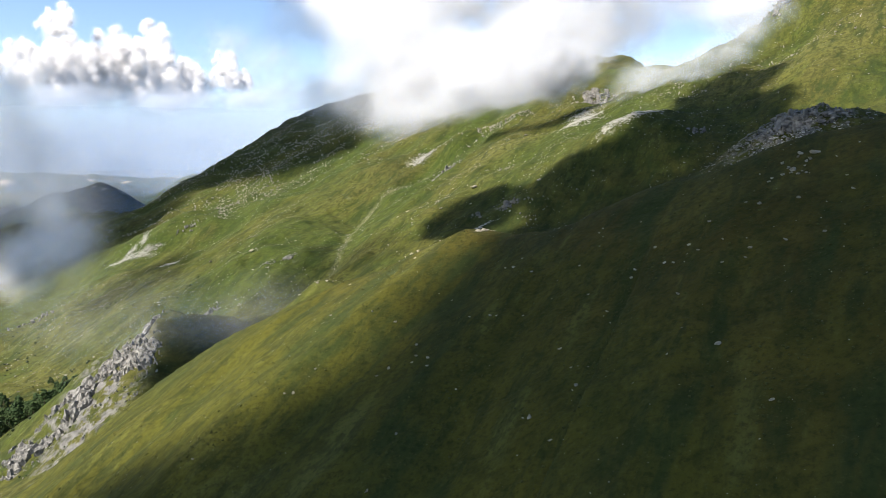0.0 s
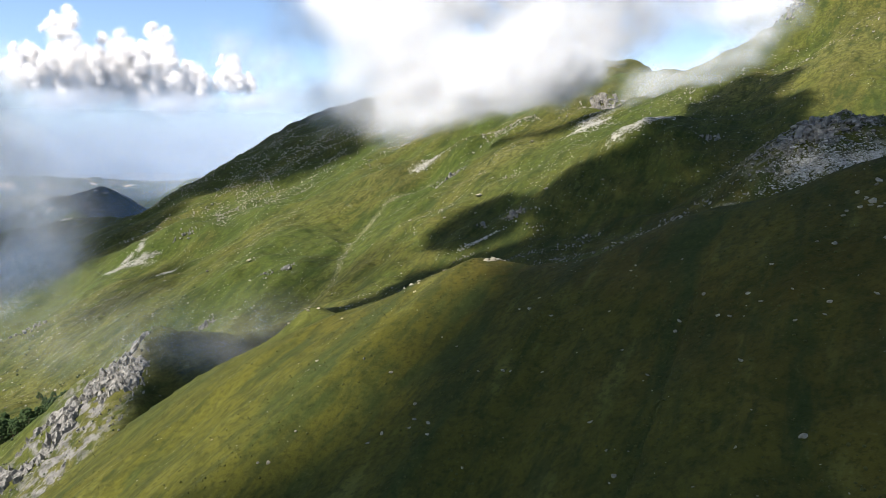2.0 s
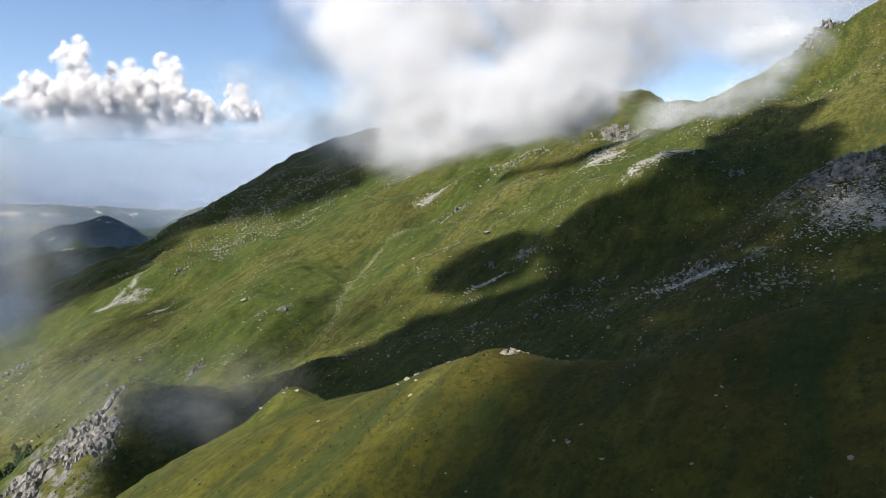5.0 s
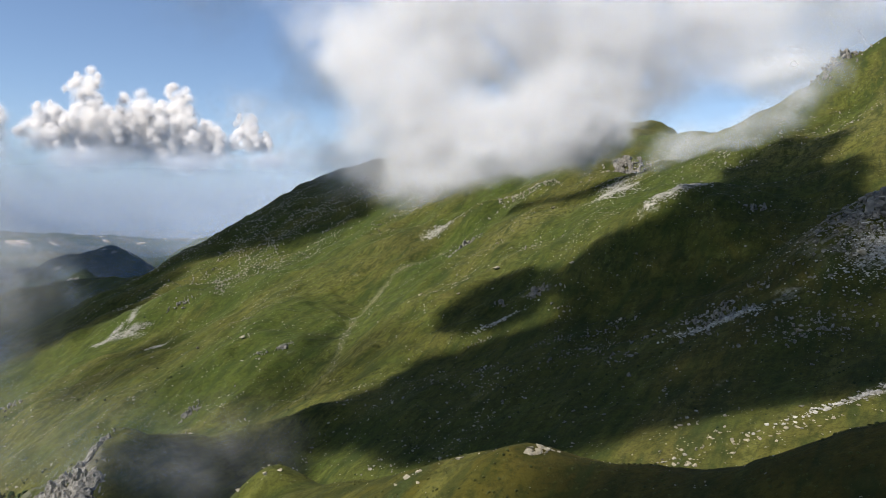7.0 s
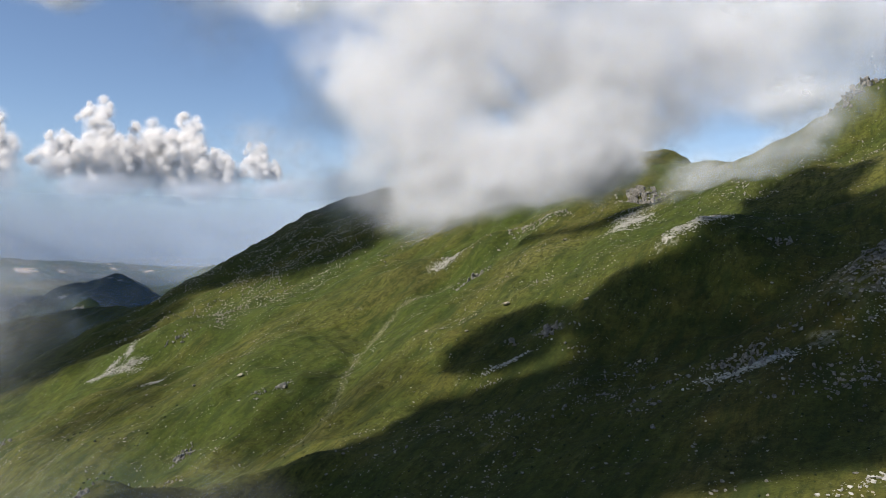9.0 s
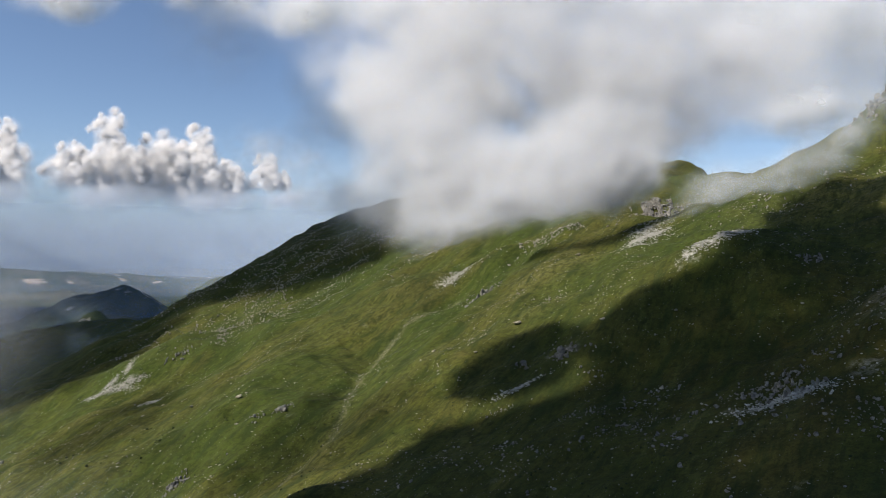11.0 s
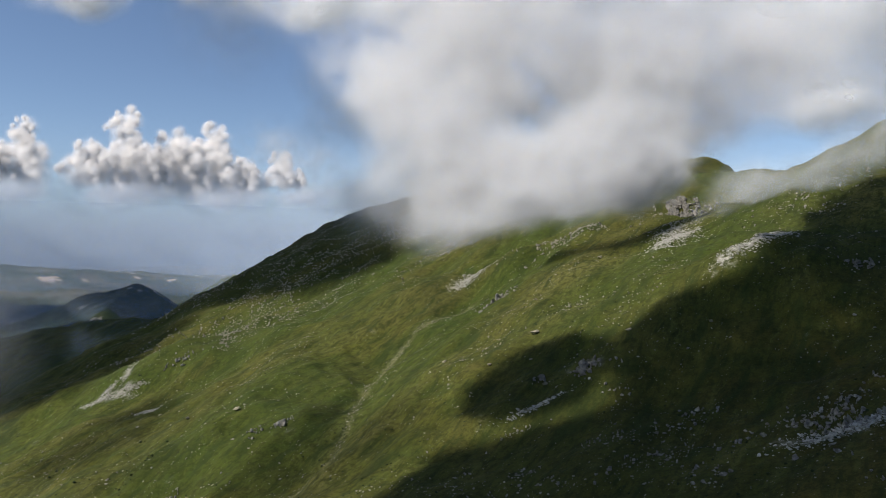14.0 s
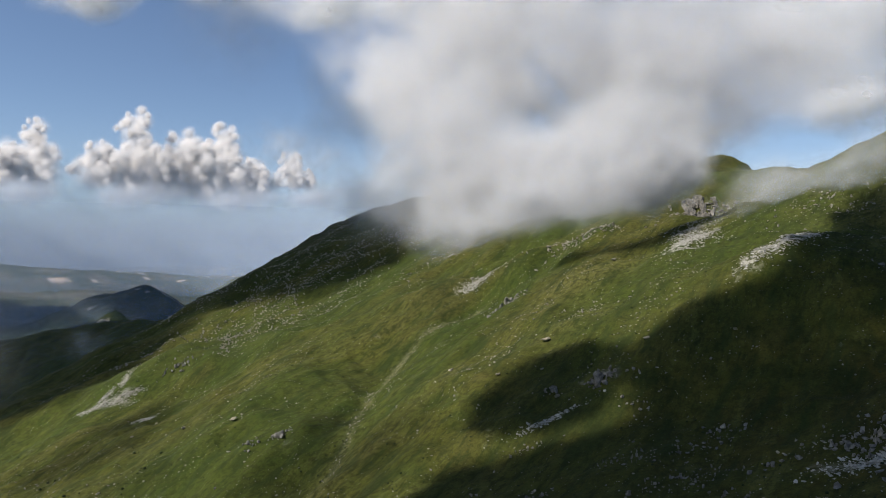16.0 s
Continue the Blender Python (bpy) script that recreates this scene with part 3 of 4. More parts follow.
def rock_face(corners, count, low, high, material, label, seed):
    """Bedrock that breaks out of a steep face in patches, between four corners."""
    rng = random.Random(seed)
    root = tagged(new("rock_outcrop"), label, "rock outcrop")
    x0, y0 = sum(c[0] for c in corners) / 4, sum(c[1] for c in corners) / 4
    z0 = height_at(x0, y0)
    root.location = (x0, y0, z0)
    made = 0
    while made < count:
        u, v = rng.random(), rng.random()
        (ax, ay), (bx, by), (cx, cy), (dx, dy) = corners
        px = (ax * (1 - u) + bx * u) * (1 - v) + (dx * (1 - u) + cx * u) * v
        py = (ay * (1 - u) + by * u) * (1 - v) + (dy * (1 - u) + cy * u) * v
        if float(fractal(np.array([px]), np.array([py]), 7.0, 2, 77)[0]) < rng.uniform(-0.25, 0.5):
            continue
        size = low + (high - low) * rng.random() ** 2.2
        m = Matrix.Translation((px - x0, py - y0, height_at(px, py) - z0 + 0.15 * size)) @ pose(
            0, 0, 0, rng.uniform(-14, 14) + 12, rng.uniform(-14, 14) - 12, rng.uniform(-30, 30) + 25) @ Matrix.Diagonal((size, size * 0.8, size, 1))
        part("rock", rock_mesh("tall", rng.randrange(6), material), root, m)
        made += 1
    return root


outcrop(136, 288, 22, 17, 25, 330, 0.6, 3.2, "flat", CRAG, "dark grey crag of jumbled blocks above pale scree", 1, 40, 0.2)
outcrop(147, 282, 11, 8, 0, 50, 1.0, 4.4, "flat", CRAG, "big cracked blocks on top of the crag", 2, 20, 0.3)
outcrop(134, 286, 12, 9, 30, 90, 1.5, 5.5, "tall", CRAG, "steep dark broken face of the crag", 22, 22, 0.35)
rock_face([(-111, 258), (-155, 230), (-150, 222), (-112, 245)], 260, 0.3, 1.3, CLIFF, "grey cliff of upright slabs on the spur's crest", 3)
rock_face([(-113, 250), (-150, 226), (-138, 205), (-106, 226)], 200, 0.3, 1.2, CLIFF, "grassy ribs of broken grey rock down the spur", 4)
rock_face([(-104, 228), (-122, 218), (-112, 186), (-98, 190)], 150, 0.3, 1.2, CLIFF, "broken grey rock low on the spur", 5)
rock_face([(-62, 128), (-72, 127), (-78, 112), (-70, 112)], 30, 0.3, 1.3, STONE, "pale rock rib on the edge of the near slope", 25)
outcrop(27, 350, 4.5, 5, 0, 40, 1.0, 3.6, "tall", CRAG, "dark rock outcrop on the shaded slope", 6, 18, 0.4)
outcrop(12, 356, 2.5, 3.5, 0, 14, 0.8, 3.0, "tall", CRAG, "small dark rock outcrop on the slope", 7, 15, 0.4)
outcrop(-92, 386, 4, 5, 0, 26, 0.8, 3.4, "tall", CLIFF, "pair of pale rock teeth on the grassy slope", 8, 15, 0.5)
outcrop(-104, 382, 4, 4, 0, 20, 0.8, 2.6, "tall", CLIFF, "pale rock teeth on the grassy slope", 9, 15, 0.4)
outcrop(125, 362, 6, 4, 0, 28, 0.8, 3.0, "tall", CRAG, "row of grey rock spikes in the shaded slope", 10, 15, 0.4)
outcrop(117, 556, 15, 5, -10, 80, 1.0, 4.6, "tall", CRAG, "cracked grey rock wall under the peak", 11, 25, 0.4)
outcrop(-128, 356, 5, 6, 0, 40, 0.8, 3.4, "tall", CLIFF, "rock outcrop low on the lit slope", 12, 25, 0.3)
outcrop(82, 274, 6, 3, -20, 26, 0.6, 2.6, "tall", CLIFF, "leaning slabs at the head of a scree tongue", 13, 25, 0.4)
outcrop(-5, 480, 10, 4, 10, 26, 0.8, 3.6, "tall", CLIFF, "low rock step on the upper slope", 14, 20, 0.3)
outcrop(246, 532, 22, 12, 20, 80, 1.5, 6.0, "tall", CRAG, "dark rocks on the shoulder of the high peak", 15, 25, 0.3)
outcrop(-212, 1085, 30, 14, 30, 60, 2.5, 9.0, "tall", CRAG, "dark rocks on the ridge top", 16, 25, 0.3)
outcrop(-268, 428, 16, 10, 20, 40, 0.8, 3.2, "tall", CLIFF, "pale rock patch low on the slope", 17, 25, 0.2)
outcrop(-198, 512, 12, 5, 35, 36, 0.8, 3.0, "tall", CLIFF, "pale rock rib on the lit slope", 18, 25, 0.2)
outcrop(38, 76, 3, 3, 0, 16, 0.3, 1.1, "flat", STONE, "pale rocks breaking out of the dark slope", 19, 25, 0.2)

def bedrock(corners, across, down, cell, proud, material, label, seed, cover=0.0):
    """A sheet of broken bedrock over a steep face: flat-topped blocks of uneven height, with gaps where grass shows."""
    (ax, ay), (bx, by), (cx, cy), (dx, dy) = corners
    u, v = np.meshgrid(np.linspace(0, 1, across), np.linspace(0, 1, down))
    x = (ax * (1 - u) + bx * u) * (1 - v) + (dx * (1 - u) + cx * u) * v
    y = (ay * (1 - u) + by * u) * (1 - v) + (dy * (1 - u) + cy * u) * v
    wx, wy = x + 1.2 * fractal(x, y, 6, 2, seed), y + 1.2 * fractal(x, y, 6, 2, seed + 1)
    z = np.full(x.shape, -1.5)
    for k, s in enumerate((cell, cell * 0.45)):
        ix, iy = np.floor((wx + 0.5 * wy) / s).astype(np.int64), np.floor((wy - 0.35 * wx) / (s * 1.6)).astype(np.int64)
        z = z + (proud / (1 + 1.3 * k)) * hash2(ix, iy, seed + 3 + k)
    mask = fractal(x, y, 9, 3, seed + 7) + cover
    edge = np.minimum(np.minimum(u, 1 - u), np.minimum(v, 1 - v)) * 8
    z = terrain(x, y) + np.where(mask > 0, z + 0.5 + 0.5 * np.clip(mask, 0, 1), -2.0) - 2.5 * np.clip(1 - edge, 0, 1)
    lean = (z - terrain(x, y)) * 0.5
    points = np.stack([x - 0.5 * lean, y - 0.7 * lean, z], -1).reshape(-1, 3)
    i = np.arange(down * across).reshape(down, across)[:-1, :-1]
    faces = np.stack([i, i + 1, i + across + 1, i + across], -1).reshape(-1, 4)
    return tagged(new("cliff", mesh_from("cliff", points, faces, material)), label, "cliff")


bedrock([(-106, 262), (-160, 232), (-146, 196), (-100, 226)], 150, 120, 1.7, 2.2, CLIFF, "weathered grey cliff with grassy ledges on the spur", 81, 0.04)
bedrock([(112, 298), (160, 312), (164, 276), (118, 270)], 110, 90, 2.4, 1.7, CRAG, "dark broken bedrock of the crag", 91, -0.12)
bedrock([(98, 568), (142, 560), (142, 544), (98, 550)], 90, 60, 2.4, 2.2, CRAG, "cracked grey bedrock under the back peak", 95, 0.15)

# ---- stones too many to count ----
gen = np.random.default_rng(8)
x, y = scatter(gen, 11000, -330, 150, 335, 640, 28, 51, 3.4)
strew("scattered_stones", x, y, sizes(gen, len(x), 0.18, 1.2, 5), RUBBLE, "pale stones strewn over the grassy far slope", "stones", seed=2)
x, y = scatter(gen, 9500, -330, -40, 560, 1080, 36, 53, 3.2)
strew("scattered_stones", x, y, sizes(gen, len(x), 0.35, 2.3, 4), RUBBLE, "grey rubble below the ridge", "stones", seed=3)
x, y = scatter(gen, 2600, -60, 160, 180, 345, 26, 55, 3.5)
strew("scattered_stones", x, y, sizes(gen, len(x), 0.2, 1.3, 4), RUBBLE, "stones strewn over the valley floor", "stones", seed=4)
x, y = scatter(gen, 2600, 110, 360, 250, 620, 40, 57)
strew("scattered_stones", x, y, sizes(gen, len(x), 0.2, 1.4, 5), RUBBLE, "stones strewn below the high peak", "stones", seed=5)
x, y = scatter(gen, 1500, -290, -110, 120, 430, 30, 59)
strew("scattered_stones", x, y, sizes(gen, len(x), 0.25, 1.6, 4), RUBBLE, "stones below the cliff", "stones", seed=6)
x, y = scatter(gen, 1100, -75, 75, 30, 135, 22, 61)
strew("scattered_stones", x, y, sizes(gen, len(x), 0.06, 0.24, 2), RUBBLE, "stone chips in the short grass", "stones", seed=7)
x, y = scatter(gen, 8000, -330, 170, 190, 640, 18, 71, 4.5)
strew("scattered_stones", x, y, sizes(gen, len(x), 0.14, 0.5, 3), RUBBLE, "small pale stones in the mountain grass", "stones", seed=8)
u, v = gen.normal(0, 0.55, 700) * 26, gen.normal(0, 0.55, 700) * 20
strew("scattered_stones", 138 + 0.94 * u - 0.34 * v, 285 + 0.34 * u + 0.94 * v, sizes(gen, 700, 0.3, 2.0, 3), CRAG_SHADE_RUBBLE, "grey blocks jumbled over the crag", "stones", seed=19)
for k, (cx, cy, rx, ry, turn) in enumerate(SCREE):
    n = int(min(2200, 9 * rx * ry + 150))
    u, v = gen.normal(0, 0.5, n) * rx, gen.normal(0, 0.55, n) * ry
    c, s = math.cos(radians(turn)), math.sin(radians(turn))
    strew("scree", cx + c * u - s * v, cy + s * u + c * v, sizes(gen, n, 0.25, 1.3, 3), SCREE_ROCK, "pale scree of broken slabs on the slope", "scree", seed=20 + k)
for cx, cy, rx, ry, turn, n, low, high, label in (
        (-190, 670, 55, 70, 20, 2300, 0.4, 2.6, "grey rocks breaking out along the dark ridge"), (-170, 590, 26, 34, -20, 420, 0.35, 2.2, "pale rocks streaming down from the ridge"),
        (-182, 545, 7, 42, 22, 420, 0.4, 2.2, "line of pale rocks down the lit slope"), (-205, 560, 30, 40, 10, 500, 0.3, 1.8, "pale rocks dotting the lit slope"),
        (70, 282, 22, 10, 20, 700, 0.3, 2.0, "grey rubble in the shaded valley head"), (38, 343, 4, 9, 0, 130, 0.4, 2.2, "rocks beside the dark outcrop"),
        (50, 355, 6, 6, 0, 120, 0.4, 2.2, "rocks on the edge of the shade"), (-5, 473, 9, 9, 0, 160, 0.5, 2.4, "low pale rocks on the upper slope"),
        (20, 300, 34, 14, 20, 420, 0.3, 1.5, "rubble on the valley floor"), (53, 313, 9, 5, 30, 90, 0.3, 1.4, "rubble on the shaded slope"),
        (40, 292, 12, 5, 20, 90, 0.3, 1.4, "rubble on the shaded slope"), (27, 418, 12, 8, 30, 130, 0.3, 1.2, "pale stones in yellow grass"), (-3, 330, 11, 2, -6, 90, 0.3, 1.2, "stones along a grassy ledge"), (95, 245, 26, 16, 0, 500, 0.3, 1.6, "rubble below the crag"),
        (-140, 330, 20, 24, 0, 260, 0.4, 2.0, "pale rocks low on the lit slope"), (150, 455, 24, 12, -30, 160, 0.4, 1.8, "rubble under the misty col"),
        (-120, 760, 50, 60, 0, 900, 0.6, 3.2, "rocks below the cloud on the ridge"), (210, 470, 40, 24, -30, 260, 0.4, 2.0, "rocks below the high peak"),
        (40, 540, 50, 16, 5, 700, 0.5, 2.6, "rubble along the foot of the cloud")):
    u, v = gen.normal(0, 0.6, n) * rx, gen.normal(0, 0.6, n) * ry
    c, s = math.cos(radians(turn)), math.sin(radians(turn))
    px, py = cx + c * u - s * v, cy + s * u + c * v
    keep = fractal(px, py, 16, 3, 73) + 0.25 * gen.random(n) > -0.05
    # rubble in the shaded valley gets the darker rock: shade put into its colour
    strew("scattered_stones", px[keep], py[keep], sizes(gen, int(keep.sum()), low, high, 3), CRAG_SHADE_RUBBLE if "shaded" in label or "valley floor" in label or "crag" in label else RUBBLE, label, "stones", SHAPES + TALL, 0.5, 0.15, int(cx + 400))
t = gen.random(420)
gx, gy = np.interp(t, np.linspace(0, 1, len(GULLY)), [p[0] for p in GULLY]), np.interp(t, np.linspace(0, 1, len(GULLY)), [p[1] for p in GULLY])
strew("scattered_stones", gx + gen.normal(0, 1.5, 420), gy + gen.normal(0, 2, 420), sizes(gen, 420, 0.25, 1.0, 2), RUBBLE,
      "pale stones along the dry gully", "stones", seed=9)

# ---- low plants ----
x, y = scatter(gen, 7000, -330, 160, 200, 640, 30, 63, 2.5)
strew("juniper_shrubs", x, y, sizes(gen, len(x), 0.2, 0.85, 3), JUNIPER, "dark low juniper clumps dotting the slope", "shrubs", CLUMPS, 0.2, 0.2, 11)
x, y = scatter(gen, 15000, -75, 75, 28, 140, 9, 65)
strew("grass_tussocks", x, y, sizes(gen, len(x), 0.08, 0.34, 2.5), TUSSOCK, "dark tussocks in the short mountain grass", "grass", CLUMPS, 0.2, 0.12, 12)
x, y = scatter(gen, 700, -330, -150, 225, 420, 30, 67, 3)
strew("juniper_shrubs", x, y, sizes(gen, len(x), 0.5, 1.7, 3), JUNIPER, "dark shrubs on the lower slope", "shrubs", CLUMPS, 0.2, 0.25, 13)


def tree(x, y, high, seed):
    """A low mountain tree: trunk, limbs and a ragged crown of leaf clumps."""
    rng = random.Random(seed)
    root = tagged(new("tree"), "low dark-green tree in the gully below the cliff", "tree", "trees in the gully")
    root.location = (x, y, height_at(x, y) - 0.1)
    points, faces = [], []
    limbs = [((0, 0, 0), (rng.uniform(-0.2, 0.2), rng.uniform(-0.2, 0.2), high * 0.8), 0.16, 0.04)]
    for k in range(5):
        a, h = k * 1.26 + rng.random(), high * rng.uniform(0.25, 0.6)
        limbs.append(((0, 0, h), (math.cos(a) * high * 0.3, math.sin(a) * high * 0.3, h + high * 0.22), 0.07, 0.02))
    for a, b, ra, rb in limbs:
        base = len(points)
        for centre, r in ((a, ra), (b, rb)):
            points += [(centre[0] + r * math.cos(q * 1.047), centre[1] + r * math.sin(q * 1.047), centre[2]) for q in range(6)]
        faces += [(base + q, base + (q + 1) % 6, base + 6 + (q + 1) % 6, base + 6 + q) for q in range(6)]
    part("trunk", mesh_from("trunk", points, faces, BARK, True), root, Matrix())
    points, faces, count = [], [], 0
    for k in range(70):
        a, v = rng.uniform(0, 6.283), rng.random()
        r = high * 0.36 * math.sqrt(max(0.05, 1 - (v - 0.35) ** 2 * 2)) * rng.uniform(0.5, 1.05) * (1.1 - 0.6 * v)
        co, fa = CLUMPS[k % 4]
        points.append(co * high * rng.uniform(0.1, 0.2) + np.array((math.cos(a) * r, math.sin(a) * r, high * (0.22 + 0.75 * v))))
        faces.append(fa + count)
        count += len(co)
    part("crown", mesh_from("crown", np.vstack(points), np.vstack(faces), LEAVES), root, Matrix())
    return root


firsts = [tree(-186, 276, 6.0, 1), tree(-178, 270, 4.8, 2), tree(-192, 284, 5.2, 3)]
rng = random.Random(21)
for k in range(150):
    x, y = -189 + rng.gauss(0, 10), 283 + rng.gauss(0, 17)
    big = rng.uniform(0.8, 1.5)
    copy_thing(firsts[k % 3], pose(x, y, height_at(x, y) - 0.1, 0, 0, rng.uniform(0, 360)) @ Matrix.Diagonal((big, big, big, 1)))


# ---- clouds ----
def puff(seed, rings=5, spokes=16):
    """One thin bowl of droplets that thins out to nothing at its uneven rim: points, faces, thickness."""
    rng = random.Random(seed)
    points, core, faces = [(0.0, 0.0, 0.0)], [1.0], []
    lobes = [(rng.randrange(2, 6), rng.uniform(0, 6.28), rng.uniform(0.04, 0.12)) for k in range(3)]
    for i in range(1, rings + 1):
        for j in range(spokes):
            a, r = j * 6.2832 / spokes, i / rings
            out = r * (1 + sum(h * math.sin(n * a + f) for n, f, h in lobes))
            points.append((out * math.cos(a), 0.18 * r * r + 0.07 * math.sin(3 * out + seed) * math.sin(2 * a + seed), out * math.sin(a)))
            core.append((1 - r * r) ** 1.6)
    for j in range(spokes):
        k = (j + 1) % spokes
        faces.append((0, 1 + j, 1 + k))
        for i in range(rings - 1):
            p, q = 1 + i * spokes, 1 + (i + 1) * spokes
            faces += [(p + j, q + j, q + k), (p + j, q + k, p + k)]
    return np.array(points), np.array(faces), np.array(core)


PUFFS = [puff(k) for k in range(10)]
SMALL_PUFFS = [puff(k + 40, 4, 11) for k in range(8)]
THIN_PUFFS = [puff(k + 20, 3, 9) for k in range(6)]


def cloud(regions, puffs, material, label, spread=0.62, low=0.45, high=0.85, tilt=0.13, shapes=PUFFS):
    """A soft cloud: in each region many thin puffs that overlap, closer together in the middle."""
    rng = random.Random(len(label) * 13 + puffs)
    points, faces, core, count = [], [], [], 0
    for cx, cy, cz, rx, ry, rz in regions:
        for k in range(puffs):
            while True:
                u, v, w = rng.gauss(0, 0.5), rng.gauss(0, 0.5), rng.gauss(0, 0.5)
                d = math.sqrt(u * u + v * v + w * w)
                if d < 1.1:
                    break
            s = rng.uniform(low, high) * (1.1 - 0.4 * d)
            co, fa, thick = shapes[rng.randrange(len(shapes))]
            turn = np.array(Euler((rng.gauss(0, tilt), rng.uniform(0, 6.28), rng.gauss(0, tilt))).to_matrix())
            size = s * (np.array((rx, ry, rz)) * 0.5 + 0.5 * min(rx, rz))
            points.append((co @ turn.T) * size + np.array((cx + u * rx * spread, cy + v * ry * spread, cz + w * rz * spread)))
            faces.append(fa + count)
            core.append(thick)
            count += len(co)
    mesh = mesh_from("cloud", np.vstack(points), np.vstack(faces), material, True)
    mesh.attributes.new("core", "FLOAT", "POINT").data.foreach_set("value", np.concatenate(core).astype(np.float32))
    return tagged(new("cloud", mesh), label, "cloud", kind="stuff")


def inside_by(x, y, outline):
    """Distance from an outline, above zero inside it."""
    best, inside = np.full(x.shape, 1e9), np.zeros(x.shape, bool)
    for (ax, ay), (bx, by) in zip(outline, outline[1:] + outline[:1]):
        dx, dy = bx - ax, by - ay
        t = np.clip(((x - ax) * dx + (y - ay) * dy) / (dx * dx + dy * dy), 0, 1)
        best = np.minimum(best, np.hypot(x - ax - t * dx, y - ay - t * dy))
        if dy:
            inside ^= ((ay > y) != (by > y)) & (x < dx * (y - ay) / dy + ax)
    return np.where(inside, best, -best)


def shade_cloud(outline, far, step, soft, label, thin=(), ragged=0.35, rough=5.0):
    """A broken cloud overhead, towards the sun: soft puffs close together over the outline, thinning out towards its edge and in the gaps given by thin."""
    rng = np.random.default_rng(len(outline) * 7 + int(step * 10))
    xs, ys = [p[0] for p in outline], [p[1] for p in outline]
    x, y = np.meshgrid(np.arange(min(xs) - soft, max(xs) + soft, step), np.arange(min(ys) - soft, max(ys) + soft, step))
    x, y = x.ravel() + rng.uniform(-0.4, 0.4, x.size) * step, y.ravel() + rng.uniform(-0.4, 0.4, y.size) * step
    dense = np.clip(0.5 + (inside_by(x, y, outline) - 0.6 * step + rough * fractal(x, y, 24, 4, 37)) / (2 * soft), 0, 1)
    dense = dense * dense * (3 - 2 * dense) * np.clip(1 - ragged * (0.4 + fractal(x, y, soft * 5, 3, 39)), 0.2, 1)
    for cx, cy, rx, ry, turn, amount in thin:
        dense = dense * (1 - amount * bump(x, y, cx, cy, rx, ry, turn))
    keep = dense > 0.03
    x, y, dense = x[keep], y[keep], dense[keep]
    z = terrain(x, y)
    points, faces, core, count = [], [], [], 0
    to_sun = np.array(SUN.to_track_quat("Y", "Z").to_matrix())
    for k in range(len(x)):
        co, fa, thick = THIN_PUFFS[k % 6]
        size = step * rng.uniform(1.4, 1.9)
        centre = np.array((x[k], y[k], z[k])) + np.array(SUN) * (far + rng.uniform(-1, 1) * step * 2)
        points.append((co @ to_sun.T) * size + centre)
        faces.append(fa + count)
        core.append(thick ** 0.6 * dense[k])
        count += len(co)
    mesh = mesh_from("cloud", np.vstack(points), np.vstack(faces), DECK, True)
    mesh.attributes.new("core", "FLOAT", "POINT").data.foreach_set("value", np.concatenate(core).astype(np.float32))
    return tagged(new("cloud", mesh), label, "cloud", kind="stuff")


cloud([(-4, 640, 50, 125, 62, 64), (-55, 690, 88, 115, 75, 85), (64, 632, 62, 110, 62, 66), (90, 655, 90, 70, 55, 60), (6, 769, 178, 200, 90, 120), (116, 754, 145, 140, 80, 105),
       (41, 477, 52, 41, 24, 27), (17, 486, 45, 39, 22, 24), (61, 484, 68, 27, 21, 24), (66, 486, 48, 22, 17, 18), (82, 488, 57, 21, 17, 21)], 50, MIST,
      "dense white cloud drifting over the mountain ridge")
cloud([(-120, 862, 205, 130, 80, 100), (269, 934, 242, 215, 90, 115), (33, 872, 316, 300, 110, 115), (-60, 862, 280, 170, 80, 90)], 44, MIST_HIGH,
      "white cloud rising above the mountain ridge")
cloud([(640, 1330, 390, 330, 150, 180), (439, 1296, 464, 370, 140, 170), (540, 1300, 262, 200, 70, 75), (860, 1150, 330, 240, 140, 150)], 42, HIGH,
      "broken grey-white cloud high behind the peak")
cloud([(-420, 1551, 545, 240, 80, 90), (-250, 1500, 560, 200, 80, 110), (-640, 1650, 640, 260, 110, 100), (-1033, 1722, 650, 220, 90, 90)], 42, HIGH,
      "ragged grey-white cloud high over the plain")
cloud([(-355, 1402, 165, 100, 60, 75), (-486, 1545, 235, 95, 66, 80), (-305, 1353, 112, 100, 45, 55)], 30, VEIL,
      "thin grey wisps beside the cumulus")
cloud([(-290, 850, 262, 120, 60, 80), (-350, 900, 330, 110, 60, 60), (-190, 830, 150, 70, 50, 60)], 24, FRINGE, "ragged grey fringe of the mountain cloud")
cloud([(-119, 200, -6, 15, 12, 24), (-113, 195, -24, 17, 12, 15), (-128, 205, 14, 16, 12, 26), (-132, 205, -34, 14, 12, 14)], 26, BANK, "bank of mist drifting up from the valley")
cloud([(-405, 740, -78, 45, 25, 28)], 26, VEIL, "small scrap of mist over the dark shoulder")
cloud([(132, 499, 45, 34, 25, 28), (110, 487, 32, 19, 13, 14), (144, 485, 44, 28, 18, 20), (154, 473, 51, 27, 16, 18), (168, 470, 58, 27, 16, 18), (182, 469, 67, 27, 16, 18), (195, 469, 78, 25, 17, 18), (208, 470, 89, 25, 17, 18)], 26, WISP,
      "thin mist in the col beside the peak")
cloud([(-206, 322, -24, 52, 34, 46), (-224, 333, 10, 46, 30, 50)], 30, VEIL,
      "thin wisp of mist over the valley")
